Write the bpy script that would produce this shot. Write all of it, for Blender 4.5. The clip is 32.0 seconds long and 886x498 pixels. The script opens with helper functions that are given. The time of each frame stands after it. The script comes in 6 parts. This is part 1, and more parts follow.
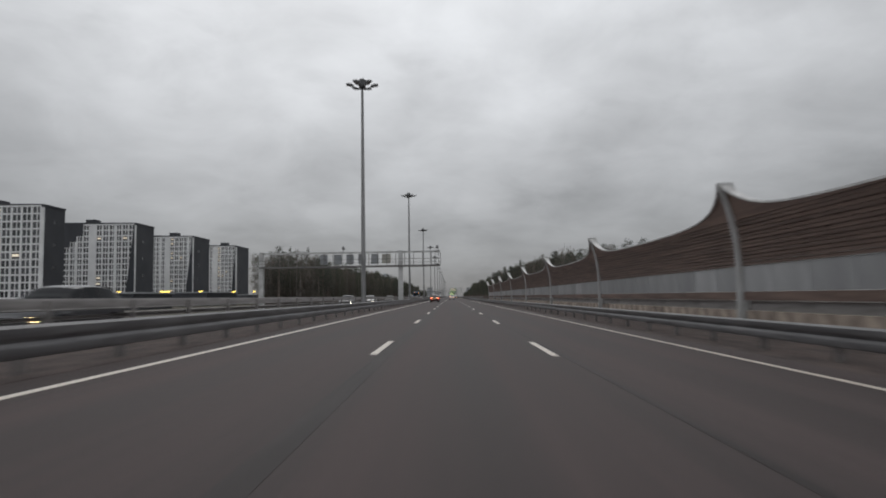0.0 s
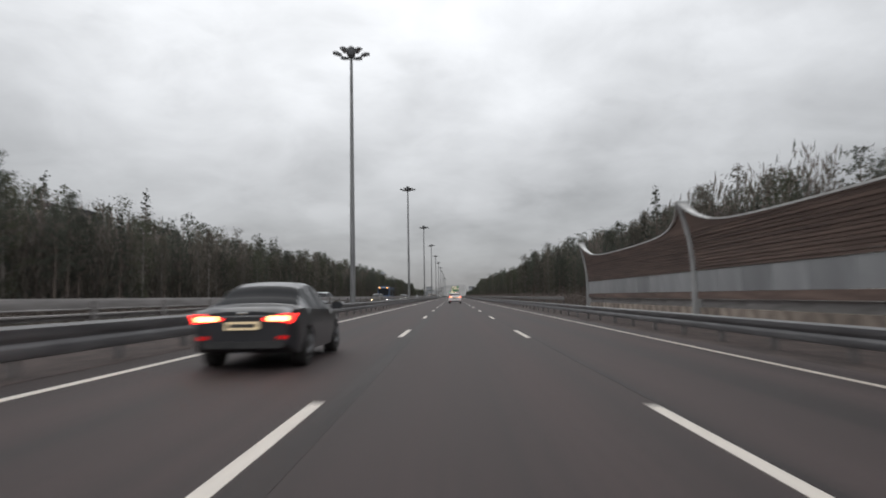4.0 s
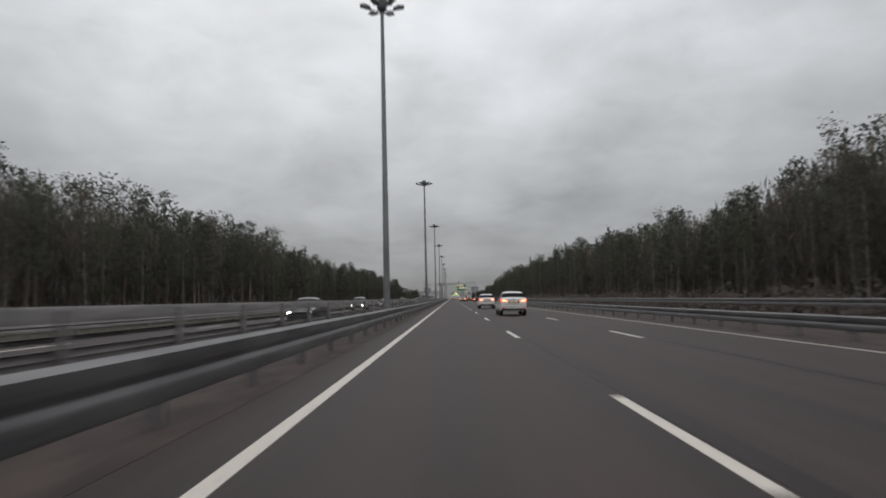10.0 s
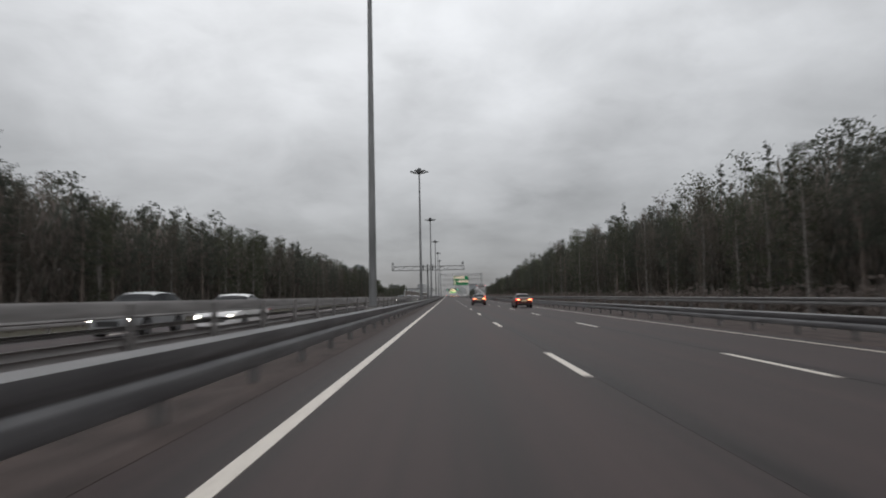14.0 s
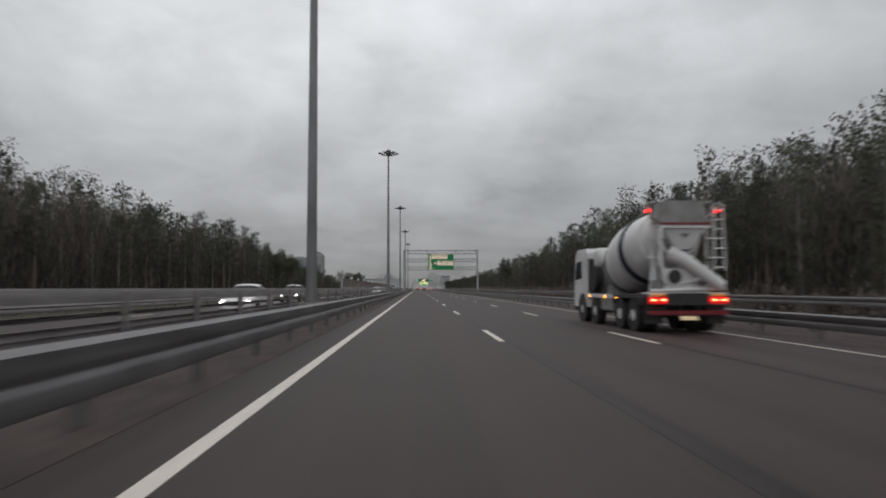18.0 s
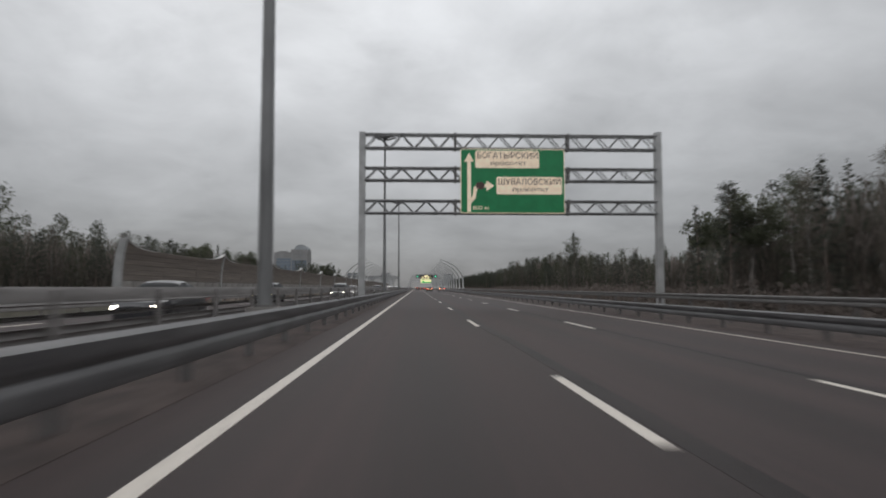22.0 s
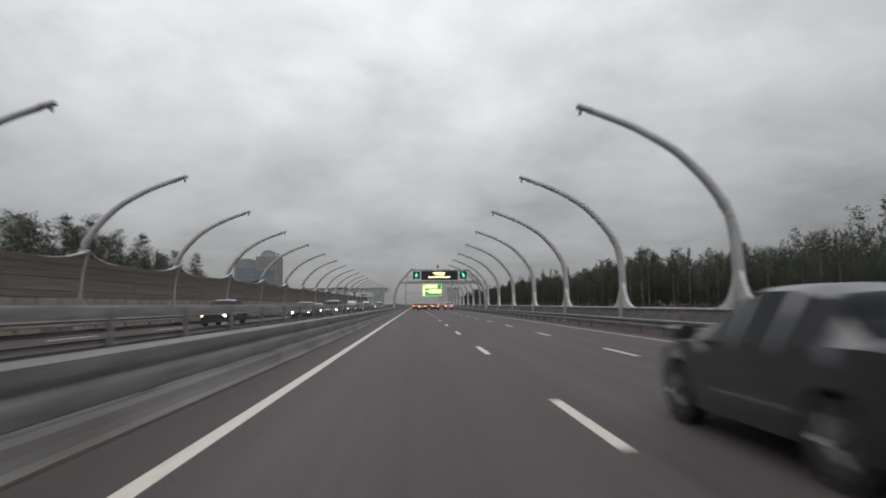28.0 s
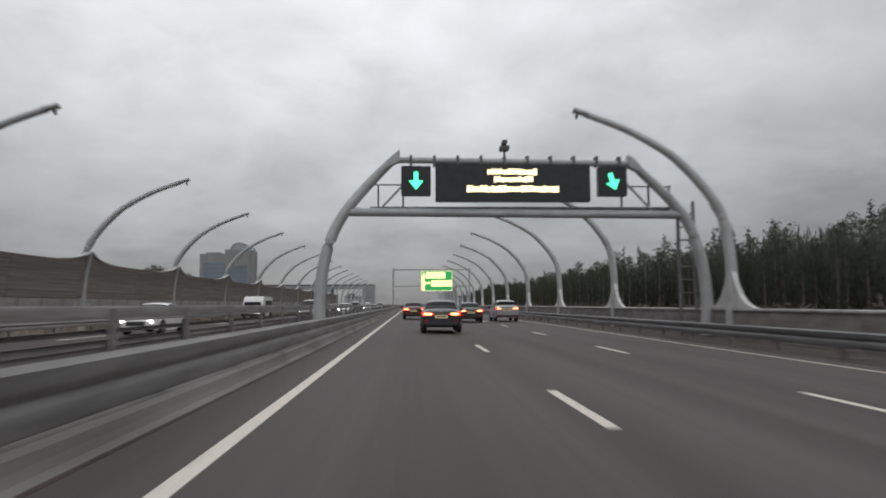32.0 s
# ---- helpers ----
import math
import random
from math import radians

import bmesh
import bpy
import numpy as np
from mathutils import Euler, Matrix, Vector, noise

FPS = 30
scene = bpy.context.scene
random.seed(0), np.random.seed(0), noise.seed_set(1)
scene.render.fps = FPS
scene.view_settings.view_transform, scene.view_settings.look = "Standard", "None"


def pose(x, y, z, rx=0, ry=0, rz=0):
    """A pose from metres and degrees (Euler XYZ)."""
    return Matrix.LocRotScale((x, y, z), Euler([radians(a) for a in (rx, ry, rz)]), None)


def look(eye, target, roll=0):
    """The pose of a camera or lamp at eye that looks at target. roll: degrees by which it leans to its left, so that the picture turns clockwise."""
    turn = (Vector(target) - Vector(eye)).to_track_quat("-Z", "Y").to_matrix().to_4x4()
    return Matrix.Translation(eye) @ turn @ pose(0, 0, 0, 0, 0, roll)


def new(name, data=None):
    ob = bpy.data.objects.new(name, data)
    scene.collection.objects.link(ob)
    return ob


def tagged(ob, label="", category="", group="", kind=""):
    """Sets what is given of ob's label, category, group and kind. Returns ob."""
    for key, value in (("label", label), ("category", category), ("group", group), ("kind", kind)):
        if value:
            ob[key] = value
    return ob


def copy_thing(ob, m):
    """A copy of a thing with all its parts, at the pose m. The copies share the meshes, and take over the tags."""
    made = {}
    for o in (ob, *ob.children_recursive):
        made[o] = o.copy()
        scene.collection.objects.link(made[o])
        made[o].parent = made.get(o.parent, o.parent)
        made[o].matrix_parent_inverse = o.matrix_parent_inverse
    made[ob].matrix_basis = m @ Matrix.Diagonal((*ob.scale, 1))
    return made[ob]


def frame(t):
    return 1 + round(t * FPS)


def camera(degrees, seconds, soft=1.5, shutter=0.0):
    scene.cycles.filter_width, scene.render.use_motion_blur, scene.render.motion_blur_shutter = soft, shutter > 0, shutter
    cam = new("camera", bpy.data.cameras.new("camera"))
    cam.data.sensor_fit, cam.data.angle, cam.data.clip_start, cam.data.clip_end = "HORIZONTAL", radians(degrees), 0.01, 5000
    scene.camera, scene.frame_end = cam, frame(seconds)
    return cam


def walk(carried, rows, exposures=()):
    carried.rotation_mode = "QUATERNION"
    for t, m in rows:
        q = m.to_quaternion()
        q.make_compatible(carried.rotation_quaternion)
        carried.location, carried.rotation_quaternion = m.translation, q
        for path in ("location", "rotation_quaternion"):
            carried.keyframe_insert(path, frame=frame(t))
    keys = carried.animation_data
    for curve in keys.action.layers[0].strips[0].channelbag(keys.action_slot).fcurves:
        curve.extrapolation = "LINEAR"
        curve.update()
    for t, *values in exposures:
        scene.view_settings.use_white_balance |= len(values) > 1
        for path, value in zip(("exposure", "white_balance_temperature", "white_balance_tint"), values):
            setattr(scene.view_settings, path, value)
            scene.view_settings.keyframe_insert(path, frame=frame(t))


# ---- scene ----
cam = camera(68.9, 32.0, soft=1.9, shutter=0.36)


def row(t, x, y, z, yaw, pitch, roll):
    return t, pose(x, y, z, 90 + pitch, -roll, yaw)


walk(cam, [
    row(0.0, 5.332, -17.73, 1.118, 0.70, 4.21, -0.90),
    row(1.0, 5.360, 17.09, 1.118, 0.80, 4.17, -0.97),
    row(2.0, 5.351, 51.68, 1.118, 0.78, 4.22, -0.98),
    row(3.5, 5.270, 103.35, 1.120, 0.80, 4.18, -0.97),
    row(5.0, 5.142, 155.02, 1.122, 0.91, 4.16, -0.97),
    row(6.0, 4.701, 189.73, 1.132, 2.38, 4.33, -1.32),
    row(7.0, 3.555, 224.38, 1.156, 2.83, 4.37, -1.36),
    row(8.0, 2.534, 258.84, 1.178, 2.41, 4.42, -1.30),
    row(9.0, 1.878, 293.40, 1.192, 1.01, 4.26, -1.33),
    row(10.0, 1.643, 327.80, 1.197, 0.75, 4.37, -1.36),
    row(11.0, 1.600, 362.36, 1.198, 0.53, 4.24, -1.40),
    row(12.0, 1.593, 396.78, 1.198, 0.62, 4.31, -1.40),
    row(13.0, 1.579, 431.20, 1.199, 0.70, 4.32, -1.20),
    row(14.0, 1.546, 465.87, 1.199, 0.40, 4.15, -1.12),
    row(14.5, 1.550, 483.10, 1.199, -1.50, 3.70, -0.55),
    row(16.5, 1.575, 551.90, 1.199, -2.25, 3.55, -0.30),
    row(17.0, 1.585, 569.10, 1.199, -2.35, 3.52, -0.28),
    row(18.0, 1.656, 604.40, 1.197, -2.27, 3.47, -0.20),
    row(19.0, 1.679, 639.09, 1.197, -2.22, 3.58, -0.22),
    row(20.0, 1.685, 673.48, 1.196, -2.22, 3.53, -0.22),
    row(21.0, 1.697, 707.95, 1.196, -2.23, 3.35, -0.15),
    row(22.0, 1.683, 742.75, 1.196, -2.30, 3.41, -0.05),
    row(23.0, 1.707, 777.20, 1.196, -2.05, 3.54, -0.08),
    row(24.0, 1.687, 812.02, 1.196, -2.13, 3.50, -0.07),
    row(25.0, 1.715, 846.90, 1.196, -2.05, 3.42, -0.08),
    row(26.0, 1.792, 881.60, 1.194, -1.75, 3.56, -0.23),
    row(26.5, 1.800, 898.20, 1.194, -2.00, 2.60, -0.25),
    row(27.5, 1.840, 929.50, 1.194, -2.30, 4.30, -0.32),
    row(28.5, 1.865, 958.20, 1.193, -2.44, 5.10, -0.36),
    row(29.0, 1.843, 970.13, 1.193, -2.57, 5.23, -0.36),
    row(30.0, 1.720, 993.64, 1.196, -2.61, 5.11, -0.35),
    row(31.0, 1.628, 1016.95, 1.198, -2.89, 5.23, -0.32),
    row(32.0, 1.603, 1040.64, 1.198, -2.92, 4.90, -0.37),
], [(0.0, 0.0), (2.0, 0.0), (3.5, 0.25), (5.0, 0.40), (6.0, 0.33), (7.0, 0.30), (8.0, 0.10), (9.0, 0.08), (10.0, 0.03), (11.0, 0.05),
    (12.0, 0.20), (13.0, 0.23), (14.0, 0.10), (15.5, 0.25), (17.0, 0.40), (18.0, -0.02), (19.0, 0.28), (20.0, 0.22), (21.0, 0.07),
    (22.0, 0.0), (23.0, 0.18), (24.0, 0.10), (25.0, 0.05), (26.0, 0.03), (28.5, 0.12), (32.0, 0.12)])

# ---- light: an overcast evening sky, brighter overhead than at the horizon ----
world = bpy.data.worlds.new("overcast")
scene.world = world
world.use_nodes = True
WN, WL = world.node_tree.nodes, world.node_tree.links


def wnode(kind, **props):
    n = WN.new(kind)
    for k, v in props.items():
        n.inputs[k].default_value = v
    return n


def wmath(op, a, b=None, c=None):
    n = WN.new("ShaderNodeMath")
    n.operation = op
    for i, s in enumerate((a, b, c)):
        if s is None:
            continue
        if isinstance(s, (int, float)):
            n.inputs[i].default_value = s
        else:
            WL.new(s, n.inputs[i])
    return n.outputs[0]


coord = WN.new("ShaderNodeTexCoord")
split = WN.new("ShaderNodeSeparateXYZ")
WL.new(coord.outputs["Generated"], split.inputs[0])
up = wmath("MAXIMUM", split.outputs[2], 0.0)
depth = wmath("ADD", up, 0.30)
flat = WN.new("ShaderNodeCombineXYZ")
WL.new(wmath("DIVIDE", split.outputs[0], depth), flat.inputs[0])
WL.new(wmath("DIVIDE", split.outputs[1], depth), flat.inputs[1])
big = wnode("ShaderNodeTexNoise", Scale=1.7, Detail=3.0, Roughness=0.5)
fine = wnode("ShaderNodeTexNoise", Scale=3.6, Detail=6.0, Roughness=0.58, Distortion=0.35)
WL.new(flat.outputs[0], big.inputs["Vector"])
WL.new(flat.outputs[0], fine.inputs["Vector"])
wisp = wnode("ShaderNodeTexNoise", Scale=2.6, Detail=5.0, Roughness=0.55, Distortion=0.2)
WL.new(flat.outputs[0], wisp.inputs["Vector"])
cloud = wmath("ADD", wmath("MULTIPLY", big.outputs["Fac"], 0.80), wmath("MULTIPLY", fine.outputs["Fac"], 0.46))
# a few darker scraps hang below the deck
scrap = wmath("MINIMUM", wmath("MAXIMUM", wmath("MULTIPLY_ADD", wisp.outputs["Fac"], 5.0, -2.75), 0.0), 1.0)
cloud = wmath("ADD", wmath("MULTIPLY_ADD", scrap, -0.15, cloud), 0.33)
grad = wmath("MULTIPLY_ADD", wmath("MINIMUM", up, 0.42), 1.12, 0.25)
# the hidden sun brightens the cloud ahead
toward = WN.new("ShaderNodeVectorMath")
toward.operation = "DOT_PRODUCT"
WL.new(coord.outputs["Generated"], toward.inputs[0])
toward.inputs[1].default_value = Vector((-0.08, 0.90, 0.43)).normalized()
glow = wmath("POWER", wmath("MAXIMUM", toward.outputs["Value"], 0.0), 6.0)
glow = wmath("MULTIPLY_ADD", glow, 0.46, 0.75)
# and the unseen sky behind is brightened, to light faces turned that way
glow = wmath("MULTIPLY_ADD", wmath("MAXIMUM", wmath("MULTIPLY", split.outputs[1], -1.0), 0.0), 0.72, glow)
level = wmath("MULTIPLY", wmath("MULTIPLY", grad, cloud), glow)
tint = WN.new("ShaderNodeCombineColor")
WL.new(wmath("MULTIPLY", level, 0.976), tint.inputs[0])
WL.new(wmath("MULTIPLY", level, 1.0), tint.inputs[1])
WL.new(wmath("MULTIPLY", level, 1.035), tint.inputs[2])
sky = WN.new("ShaderNodeTexSky")
sky.sky_type, sky.sun_disc = "NISHITA", False
sky.sun_elevation, sky.sun_rotation = radians(38), radians(-15)
clear = WN.new("ShaderNodeBackground")
WL.new(sky.outputs[0], clear.inputs[0])
clear.inputs[1].default_value = 0.002
deck = WN.new("ShaderNodeBackground")
WL.new(tint.outputs[0], deck.inputs[0])
both = WN.new("ShaderNodeAddShader")
WL.new(clear.outputs[0], both.inputs[0])
WL.new(deck.outputs[0], both.inputs[1])
WL.new(both.outputs[0], WN["World Output"].inputs[0])

sun = new("sun", bpy.data.lights.new("sun", "SUN"))
sun.data.energy, sun.data.angle, sun.data.color = 0.25, radians(40), (1.0, 0.97, 0.93)
sun.matrix_world = look((0, 0, 50), (6, -40, 0))

# ---- materials ----
def material(name, color=(0.5, 0.5, 0.5), rough=0.6, metal=0.0, emit=None, power=0.0, dark=None, scale=4.0, stretch=(1, 1, 1),
             bump=0.0, bump_scale=40.0, contrast=(0.35, 0.65), vary=0.0, detail=6.0):
    """A node material: colour to dark by a noise of that size, small relief, variation from piece to piece."""
    m = bpy.data.materials.new(name)
    m.use_nodes = True
    n, l = m.node_tree.nodes, m.node_tree.links
    b = n["Principled BSDF"]
    b.inputs["Base Color"].default_value = (*color, 1)
    b.inputs["Roughness"].default_value = rough
    b.inputs["Metallic"].default_value = metal
    if emit:
        b.inputs["Emission Color"].default_value = (*emit, 1)
        b.inputs["Emission Strength"].default_value = power
    if dark or bump:
        tc = n.new("ShaderNodeTexCoord")
        mp = n.new("ShaderNodeMapping")
        mp.inputs["Scale"].default_value = stretch
        l.new(tc.outputs["Object"], mp.inputs[0])
    if dark:
        t = n.new("ShaderNodeTexNoise")
        t.inputs["Scale"].default_value, t.inputs["Detail"].default_value = scale, detail
        l.new(mp.outputs[0], t.inputs["Vector"])
        r = n.new("ShaderNodeValToRGB")
        r.color_ramp.elements[0].position, r.color_ramp.elements[1].position = contrast
        r.color_ramp.elements[0].color, r.color_ramp.elements[1].color = (*dark, 1), (*color, 1)
        l.new(t.outputs["Fac"], r.inputs[0])
        out = r.outputs[0]
        if vary:
            oi = n.new("ShaderNodeObjectInfo")
            hsv = n.new("ShaderNodeHueSaturation")
            mr = n.new("ShaderNodeMapRange")
            mr.inputs["To Min"].default_value, mr.inputs["To Max"].default_value = 1 - vary, 1 + vary
            l.new(oi.outputs["Random"], mr.inputs["Value"])
            l.new(mr.outputs[0], hsv.inputs["Value"])
            l.new(out, hsv.inputs["Color"])
            out = hsv.outputs[0]
        l.new(out, b.inputs["Base Color"])
    if bump:
        t2 = n.new("ShaderNodeTexNoise")
        t2.inputs["Scale"].default_value, t2.inputs["Detail"].default_value = bump_scale, 4
        l.new(tc.outputs["Object"], t2.inputs["Vector"])
        bp = n.new("ShaderNodeBump")
        bp.inputs["Strength"].default_value, bp.inputs["Distance"].default_value = bump, 0.02
        l.new(t2.outputs["Fac"], bp.inputs["Height"])
        l.new(bp.outputs[0], b.inputs["Normal"])
    return m


def road_material(name, base, worn, lanes):
    """Asphalt: grain, long stains along the way, paler wheel tracks and a few sealed joints."""
    m = bpy.data.materials.new(name)
    m.use_nodes = True
    n, l = m.node_tree.nodes, m.node_tree.links
    b = n["Principled BSDF"]
    tc = n.new("ShaderNodeTexCoord")

    def noise_at(scale, stretch, detail=5):
        mp = n.new("ShaderNodeMapping")
        mp.inputs["Scale"].default_value = stretch
        l.new(tc.outputs["Object"], mp.inputs[0])
        t = n.new("ShaderNodeTexNoise")
        t.inputs["Scale"].default_value, t.inputs["Detail"].default_value = scale, detail
        l.new(mp.outputs[0], t.inputs["Vector"])
        return t.outputs["Fac"]

    def mth(op, a, c, d=None):
        k = n.new("ShaderNodeMath")
        k.operation = op
        for i, s in enumerate((a, c, d)):
            if s is None:
                continue
            if isinstance(s, (int, float)):
                k.inputs[i].default_value = s
            else:
                l.new(s, k.inputs[i])
        return k.outputs[0]

    sp = n.new("ShaderNodeSeparateXYZ")
    l.new(tc.outputs["Object"], sp.inputs[0])
    wave = mth("COSINE", mth("MULTIPLY", mth("SUBTRACT", sp.outputs[0], lanes[0]), 4 * math.pi / lanes[1]), 0.0)
    tracks = mth("MULTIPLY_ADD", wave, -0.09, 0.5)
    long_stain = mth("ADD", mth("MULTIPLY", noise_at(1.0, (1.6, 0.012, 1), 4), 0.62), mth("MULTIPLY", noise_at(1.0, (7.0, 0.035, 1), 3), 0.32))
    patch = mth("MULTIPLY", noise_at(0.35, (1, 0.22, 1), 5), 0.50)
    grain = mth("MULTIPLY", noise_at(60.0, (1, 1, 1), 3), 0.30)
    total = mth("ADD", mth("ADD", tracks, long_stain), mth("ADD", patch, grain))
    r = n.new("ShaderNodeValToRGB")
    r.color_ramp.elements[0].color, r.color_ramp.elements[1].color = (*base, 1), (*worn, 1)
    r.color_ramp.elements[0].position, r.color_ramp.elements[1].position = 0.55, 1.0
    l.new(mth("SUBTRACT", total, 0.595), r.inputs[0])
    l.new(r.outputs[0], b.inputs["Base Color"])
    b.inputs["Specular IOR Level"].default_value = 0.32
    l.new(mth("MULTIPLY_ADD", total, 0.25, 0.36), b.inputs["Roughness"])
    bp = n.new("ShaderNodeBump")
    bp.inputs["Strength"].default_value, bp.inputs["Distance"].default_value = 0.35, 0.008
    l.new(noise_at(110.0, (1, 1, 1), 2), bp.inputs["Height"])
    l.new(bp.outputs[0], b.inputs["Normal"])
    return m


ASPHALT = road_material("asphalt", (0.0250, 0.0176, 0.0170), (0.0720, 0.0515, 0.0498), (1.85, 3.75))
SEAL = material("bitumen_seal", (0.036, 0.0275, 0.0267), 0.6, dark=(0.021, 0.0163, 0.0158), scale=2.5, stretch=(1.5, 0.12, 1), bump=0.3, bump_scale=90)
SEAL.node_tree.nodes["Principled BSDF"].inputs["Specular IOR Level"].default_value = 0.22
ASPHALT_DECK = road_material("bridge_asphalt", (0.048, 0.0385, 0.0375), (0.112, 0.091, 0.089), (1.85, 3.75))
PAINT = material("road_paint", (0.74, 0.675, 0.60), 0.55, dark=(0.46, 0.41, 0.36), scale=9, contrast=(0.25, 0.48), bump=0.2)
PAINT_EDGE = material("road_paint_edge", (0.60, 0.53, 0.46), 0.6, dark=(0.34, 0.29, 0.25), scale=7, contrast=(0.28, 0.55), bump=0.2)
DIRT = material("verge_dirt", (0.092, 0.067, 0.060), 0.95, dark=(0.046, 0.034, 0.031), scale=2.2, stretch=(1, 0.4, 1), bump=0.6, bump_scale=25)
GRASS = material("rough_grass", (0.085, 0.075, 0.045), 0.95, dark=(0.035, 0.032, 0.022), scale=1.4, bump=0.9, bump_scale=14)
ZINC = material("galvanised_steel", (0.165, 0.162, 0.165), 0.46, 0.35, dark=(0.095, 0.092, 0.095), scale=2.5, stretch=(1, 0.25, 3), bump=0.06, vary=0.08)
ZINC_DULL = material("weathered_steel", (0.30, 0.283, 0.275), 0.65, 0.1, dark=(0.20, 0.188, 0.182), scale=2.0, stretch=(1, 0.3, 3), bump=0.1, vary=0.1)
ZINC_DECK = material("deck_rail_steel", (0.235, 0.225, 0.22), 0.6, 0.15, dark=(0.155, 0.147, 0.143), scale=2.0, stretch=(1, 0.3, 3), bump=0.1, vary=0.1)
POST = material("steel_post", (0.19, 0.182, 0.178), 0.6, 0.2, dark=(0.12, 0.113, 0.11), scale=5, vary=0.1)
MAST = material("mast_zinc", (0.28, 0.28, 0.28), 0.5, 0.2, dark=(0.18, 0.18, 0.18), scale=1.2, stretch=(1, 1, 0.3), bump=0.05, vary=0.06)
LAMP_BODY = material("lamp_housing", (0.12, 0.12, 0.125), 0.5, 0.3, dark=(0.08, 0.08, 0.08), scale=6)
LAMP_GLASS = material("lamp_glass", (0.45, 0.46, 0.47), 0.15)
CONCRETE = material("concrete", (0.36, 0.34, 0.32), 0.85, dark=(0.23, 0.215, 0.20), scale=1.6, bump=0.3, bump_scale=22, vary=0.1)
PALE = material("pale_base_slab", (0.40, 0.33, 0.27), 0.85, dark=(0.21, 0.17, 0.145), scale=1.8, bump=0.3, vary=0.32)
BROWN = material("brown_noise_panel", (0.190, 0.130, 0.106), 0.75, dark=(0.118, 0.080, 0.066), scale=0.9, stretch=(1, 0.35, 5), bump=0.2, vary=0.14)
PLEXI = material("grey_panel", (0.36, 0.365, 0.37), 0.4, dark=(0.25, 0.25, 0.255), scale=0.8, stretch=(1, 1, 0.6), vary=0.26)
# tan panels: flat colour streaks stand in for the shading of fine ribs
TAN = material("tan_noise_panel", (0.235, 0.200, 0.172), 0.8, dark=(0.155, 0.130, 0.112), scale=0.9, stretch=(1, 0.15, 9), bump=0.15, vary=0.08)
CAP = material("pale_cap_metal", (0.66, 0.65, 0.63), 0.45, 0.2, dark=(0.48, 0.47, 0.46), scale=1.5)
ARCH = material("arch_steel_paint", (0.50, 0.50, 0.495), 0.42, 0.15, dark=(0.37, 0.37, 0.365), scale=1.0, bump=0.04, vary=0.06)
# emission in the two sign colours stands in for headlight thrown back by the sheeting
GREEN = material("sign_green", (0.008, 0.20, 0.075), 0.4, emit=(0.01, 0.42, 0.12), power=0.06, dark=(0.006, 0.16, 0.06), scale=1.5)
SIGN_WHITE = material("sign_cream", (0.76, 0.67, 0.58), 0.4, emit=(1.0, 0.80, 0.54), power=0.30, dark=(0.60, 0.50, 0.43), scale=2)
SIGN_INK = material("sign_ink", (0.10, 0.055, 0.05), 0.5)
SIGN_BACK = material("sign_back", (0.30, 0.31, 0.32), 0.5, 0.4, dark=(0.22, 0.23, 0.24), scale=2)
BLACK = material("black_housing", (0.015, 0.017, 0.018), 0.45, dark=(0.025, 0.026, 0.027), scale=3)
LED_WARM = material("led_warm", (0.9, 0.8, 0.5), 0.5, emit=(1.0, 0.83, 0.47), power=1.9)
LED_GREEN = material("led_green", (0.1, 0.8, 0.4), 0.5, emit=(0.08, 1.0, 0.50), power=1.6)
BARK_PINE = material("pine_bark", (0.197, 0.157, 0.133), 0.95, dark=(0.104, 0.085, 0.073), scale=3, stretch=(1, 1, 0.3), bump=0.6, vary=0.2)
BARK_BIRCH = material("birch_bark", (0.27, 0.245, 0.225), 0.9, dark=(0.13, 0.115, 0.105), scale=4, stretch=(1, 1, 0.5), bump=0.4, vary=0.2)
NEEDLE = material("needles", (0.127, 0.136, 0.110), 0.85, dark=(0.085, 0.091, 0.076), scale=0.7, vary=0.25)
LEAF = material("autumn_leaves", (0.173, 0.153, 0.127), 0.85, dark=(0.121, 0.110, 0.093), scale=0.6, vary=0.25)
LEAF_GREEN = material("late_green_leaves", (0.129, 0.137, 0.094), 0.85, dark=(0.081, 0.086, 0.062), scale=0.6, vary=0.25)
SHRUB = material("brown_shrub", (0.237, 0.200, 0.180), 0.95, dark=(0.163, 0.138, 0.125), scale=0.5)
TWIG = material("twigs", (0.288, 0.252, 0.228), 0.9, dark=(0.192, 0.166, 0.151), scale=2)


def leafy(m, through_light):
    """Leaves let part of the light through."""
    n, l = m.node_tree.nodes, m.node_tree.links
    b, out = n["Principled BSDF"], n["Material Output"]
    b.inputs["Specular IOR Level"].default_value = 0.15
    tr, mx = n.new("ShaderNodeBsdfTranslucent"), n.new("ShaderNodeMixShader")
    l.new(b.inputs["Base Color"].links[0].from_socket, tr.inputs[0])
    mx.inputs[0].default_value = through_light
    l.new(b.outputs[0], mx.inputs[1])
    l.new(tr.outputs[0], mx.inputs[2])
    l.new(mx.outputs[0], out.inputs[0])


for m in (NEEDLE, LEAF, LEAF_GREEN, SHRUB, TWIG):
    leafy(m, 0.5)


